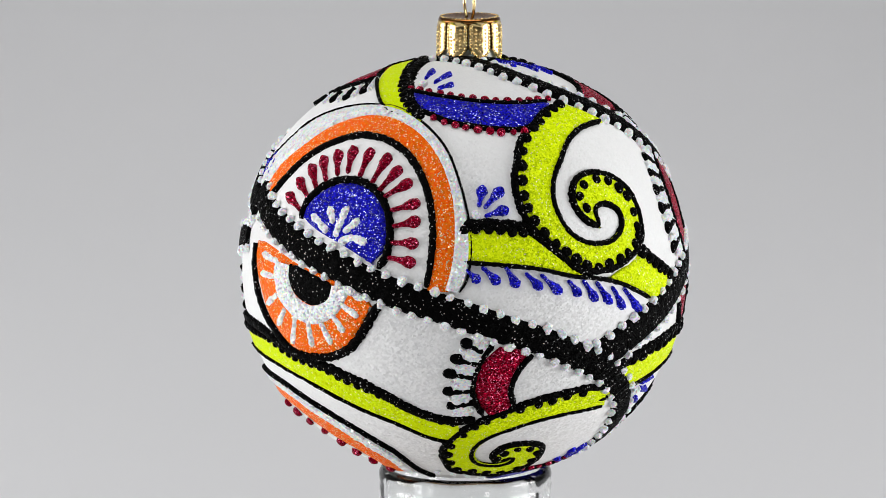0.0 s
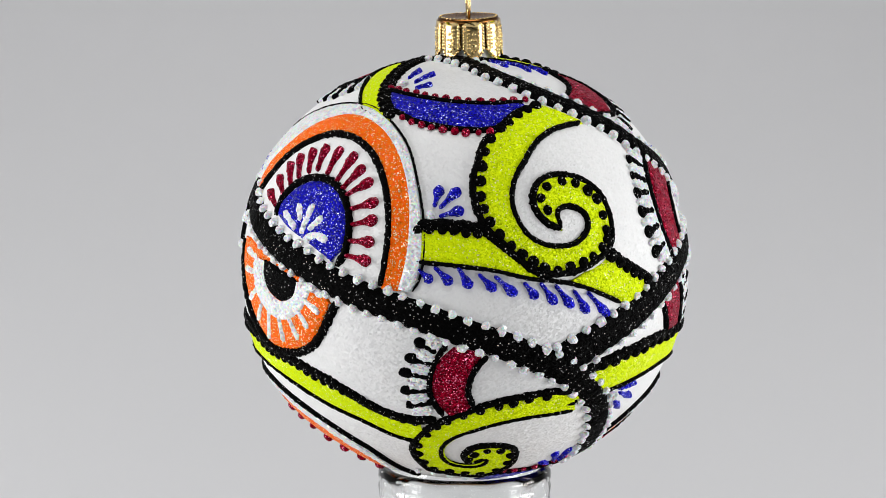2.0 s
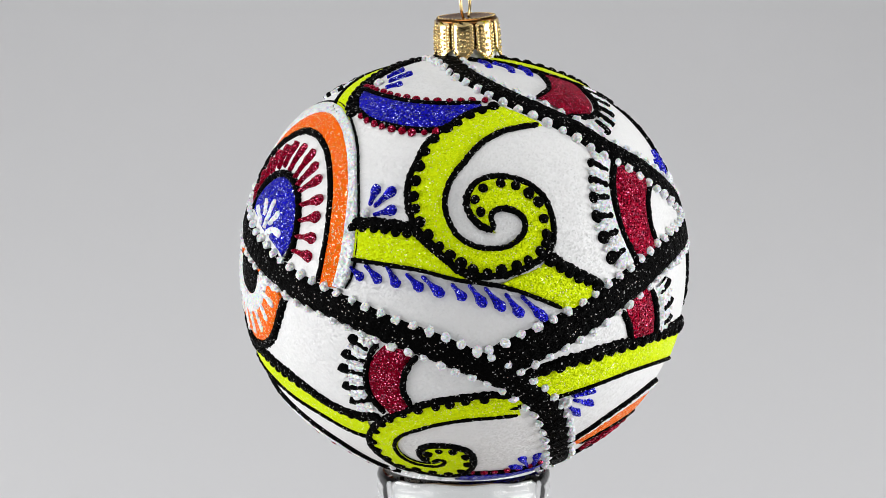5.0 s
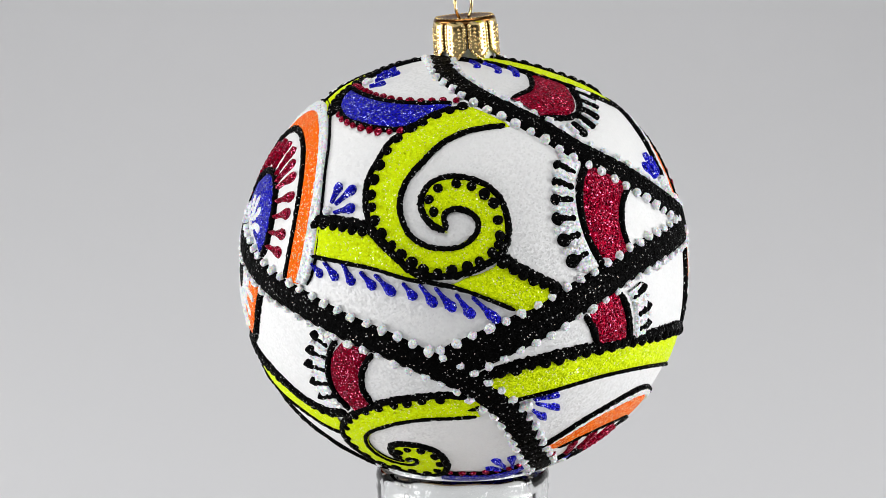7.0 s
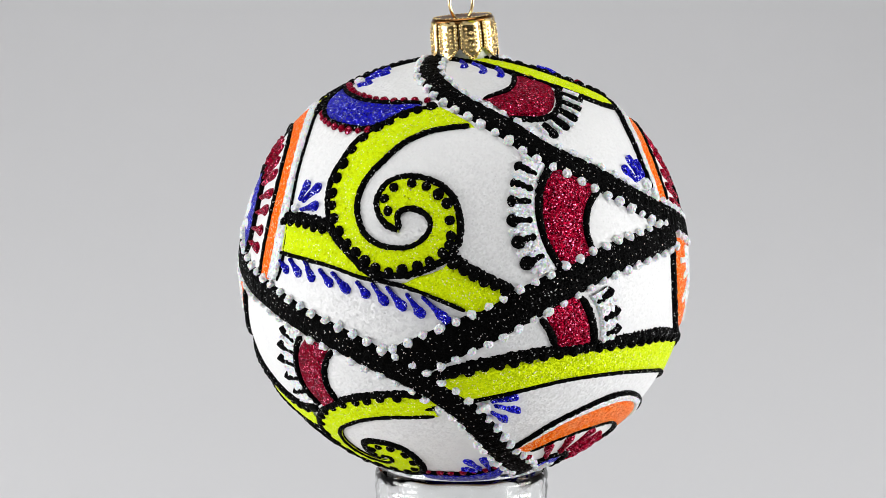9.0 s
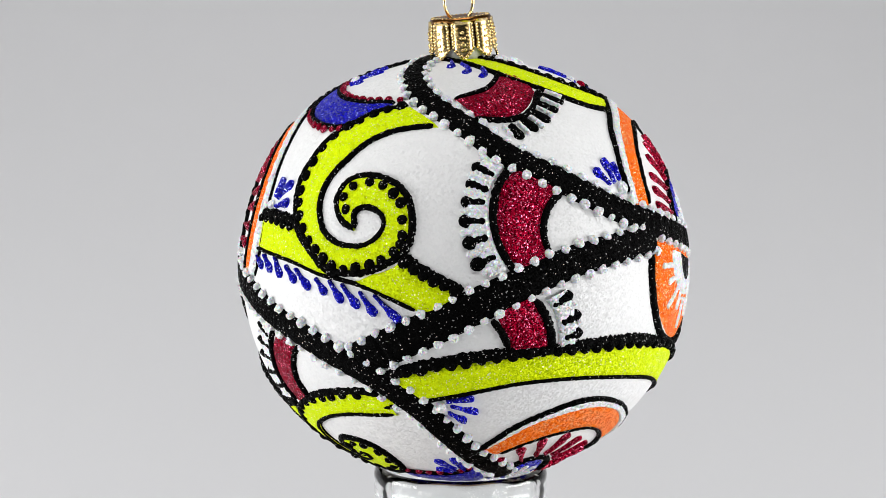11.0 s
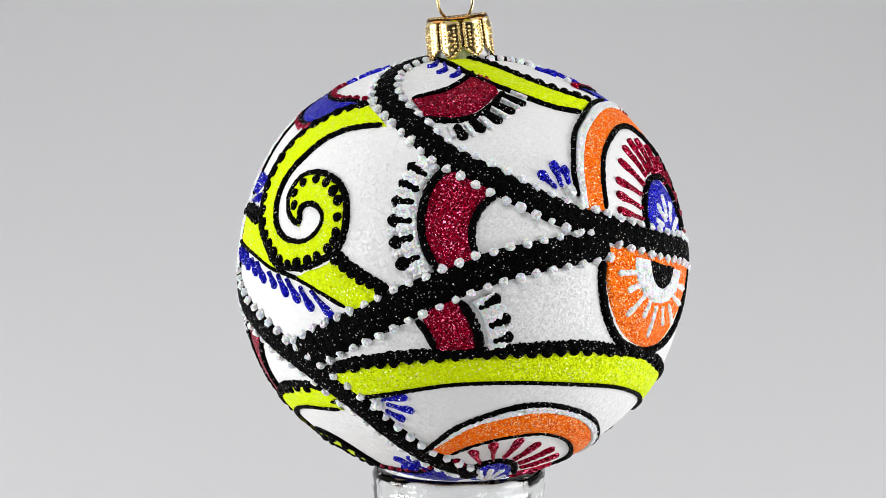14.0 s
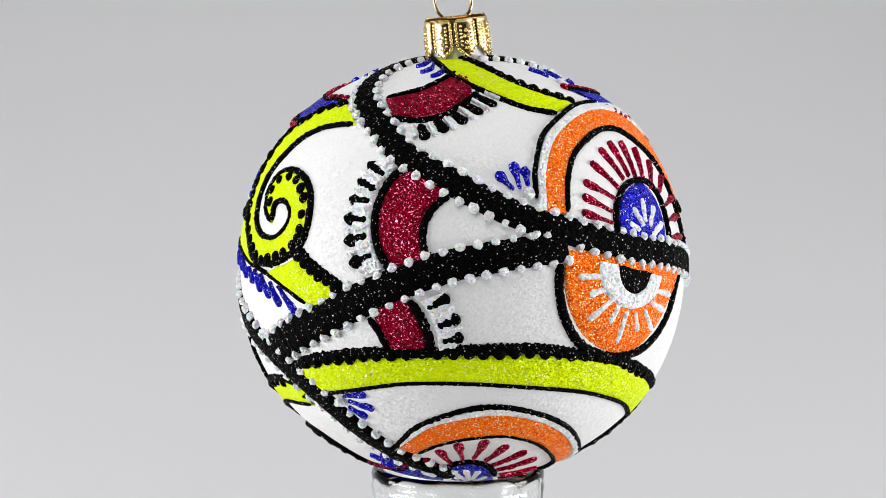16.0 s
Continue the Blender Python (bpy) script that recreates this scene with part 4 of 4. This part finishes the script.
def cap():
    """Pressed gold cap: a flat crown and eight pointed tabs with beaded borders."""
    seat = Matrix.Translation((0.00140, -0.00050, 0.0474)) @ Matrix.Rotation(radians(6), 4, "X")
    wide, tall = 0.0068, 0.0095
    # crown
    verts, faces = lathe([(0.0, tall - 0.0005), (0.0040, tall - 0.0005), (0.0052, tall - 0.0002), (0.0062, tall), (0.0067, tall - 0.0002),
                          (0.0069, tall - 0.0007), (0.0068, tall - 0.0012), (0.0063, tall - 0.0014)], 64)
    crown = part("cap", verts, faces, GOLD_DARK, ORNAMENT, "pressed gold cap with beaded tabs")
    crown.matrix_basis = seat
    tabs = 8
    for k in range(tabs):
        mid = 2 * math.pi * (k + 0.46) / tabs
        half = math.pi / tabs * 0.985
        rows, cols = 9, 9
        verts = []
        for skin in (0.0, -0.0003):
            for i in range(rows):
                v = i / (rows - 1)
                for j in range(cols):
                    u = 2 * j / (cols - 1) - 1
                    foot = 0.0028 * abs(u) ** 1.1
                    z = (tall - 0.0007) * (1 - v) + max(0.0, foot) * v
                    r = wide - 0.0003 * (1 - v) ** 3 + 0.0007 * (1 - u * u) + skin
                    a = mid + half * u
                    verts.append((r * math.cos(a), r * math.sin(a), z))
        n = rows * cols
        faces = grid_faces(rows, cols)
        faces += [tuple(n + f for f in q[::-1]) for q in faces[:]]
        rim = [j for j in range(cols)] + [i * cols + cols - 1 for i in range(1, rows)] + [(rows - 1) * cols + j for j in range(cols - 2, -1, -1)] + [i * cols for i in range(rows - 2, 0, -1)]
        faces += [(a, b, n + b, n + a) for a, b in zip(rim, rim[1:] + rim[:1])]
        part("tab", verts, faces, GOLD, crown, "pointed gold tab")
        # border of pressed beads
        spots = [(side * 0.78, 0.14 + 0.105 * i, 1.0) for side in (-1, 1) for i in range(8)]
        spots += [(-0.66 + 0.22 * i, 0.955, 1.0) for i in range(7)]
        spots += [(side * 0.40, 0.22 + 0.105 * i, 0.8) for side in (-1, 1) for i in range(6)]
        spots += [(0.0, 0.30, 1.1), (-0.13, 0.46, 0.9), (0.13, 0.46, 0.9), (0.0, 0.60, 1.3), (-0.12, 0.76, 0.9), (0.12, 0.76, 0.9)]
        for u, v, grow in spots:
            foot = max(0.0, 0.0028 * abs(u) ** 1.1)
            z = (tall - 0.0007) * (1 - v) + foot * v
            r = wide - 0.0003 * (1 - v) ** 3 + 0.0007 * (1 - u * u)
            a = mid + half * u
            ob = new("pressed_bead", lump(GOLD, (k + int(10 * v)) % 4))
            ob.parent = crown
            out = Vector((math.cos(a), math.sin(a), 0)).to_track_quat("Z", "Y").to_matrix().to_4x4()
            ob.matrix_basis = Matrix.Translation((r * math.cos(a), r * math.sin(a), z)) @ out @ Matrix.Diagonal((0.00041 * grow, 0.00041 * grow, 0.00026, 1))
    # beaded edge of the crown
    for k in range(40):
        a = 2 * math.pi * k / 40
        ob = new("pressed_bead", lump(GOLD, k % 4))
        ob.parent = crown
        ob.matrix_basis = Matrix.Translation((0.0063 * math.cos(a), 0.0063 * math.sin(a), tall - 0.0001)) @ Matrix.Diagonal((0.0003, 0.0003, 0.00025, 1))
    # neck of the ball under the cap
    verts, faces = lathe([(0.0062, -0.003), (0.0064, 0.0), (0.0063, 0.003), (0.0060, 0.006)], 48)
    neck = part("neck", verts, faces, WHITE, ORNAMENT, "white glass neck")
    neck.matrix_basis = seat
    # wire loop
    verts, n, wire = [], 40, 0.00036
    for i in range(n + 1):
        a = math.radians(-148 + 296 * i / n) + math.pi / 2
        c = Vector((0.0042 * math.cos(a), 0, tall + 0.0033 + 0.0044 * math.sin(a)))
        t = Vector((-math.sin(a), 0, math.cos(a)))
        s = t.cross(Vector((0, 1, 0)))
        for j in range(8):
            b = 2 * math.pi * j / 8
            verts.append(c + wire * (math.cos(b) * s + math.sin(b) * Vector((0, 1, 0))))
    loop = part("wire_loop", verts, grid_faces(n + 1, 8, True), GOLD, ORNAMENT, "thin gold wire hanging loop")
    loop.matrix_basis = seat @ Matrix.Rotation(radians(105), 4, "Z")


# ---- what turns ----
def angle(t):
    """Turn of the table, in degrees."""
    return math.degrees(-0.10288 * t - 0.00816 * (t - 8) ** 2 / 64 + 0.00516 * ((t - 8) / 8) ** 3)


def motions():
    times = [0.5 * i for i in range(33)]
    walk(ORNAMENT, [(t, pose(0, 0, BALL_Z, 0, 0, angle(t)) @ pose(0.00075, 0.00056, 0)) for t in times])
    walk(GLASS_THING, [(t, pose(0, 0, 0, 0, 0, angle(t)) @ pose(0.00108, -0.00053, 0)) for t in times])
    walk(TABLE, [(t, pose(0, 0, 0, 0, 0, angle(t))) for t in times])


setting()
TABLE = turntable()
GLASS_THING = drinking_glass()
ORNAMENT = new("christmas_ornament")
tagged(ORNAMENT, "white glass christmas ball with raised neon glitter scrolls and gold cap", "ornament")
ball()
cap()
RUNS = {turn: band_runs(turn) for turn in (0, 178)}
pattern(0)
eye_a(0)
eye_b(0)
pattern(178)
tagged(part("bead_trim", FAR_VERTS, FAR_FACES, SILVER, ORNAMENT, "trim of white iridescent glass grains", smooth=False), kind="stuff")
motions()
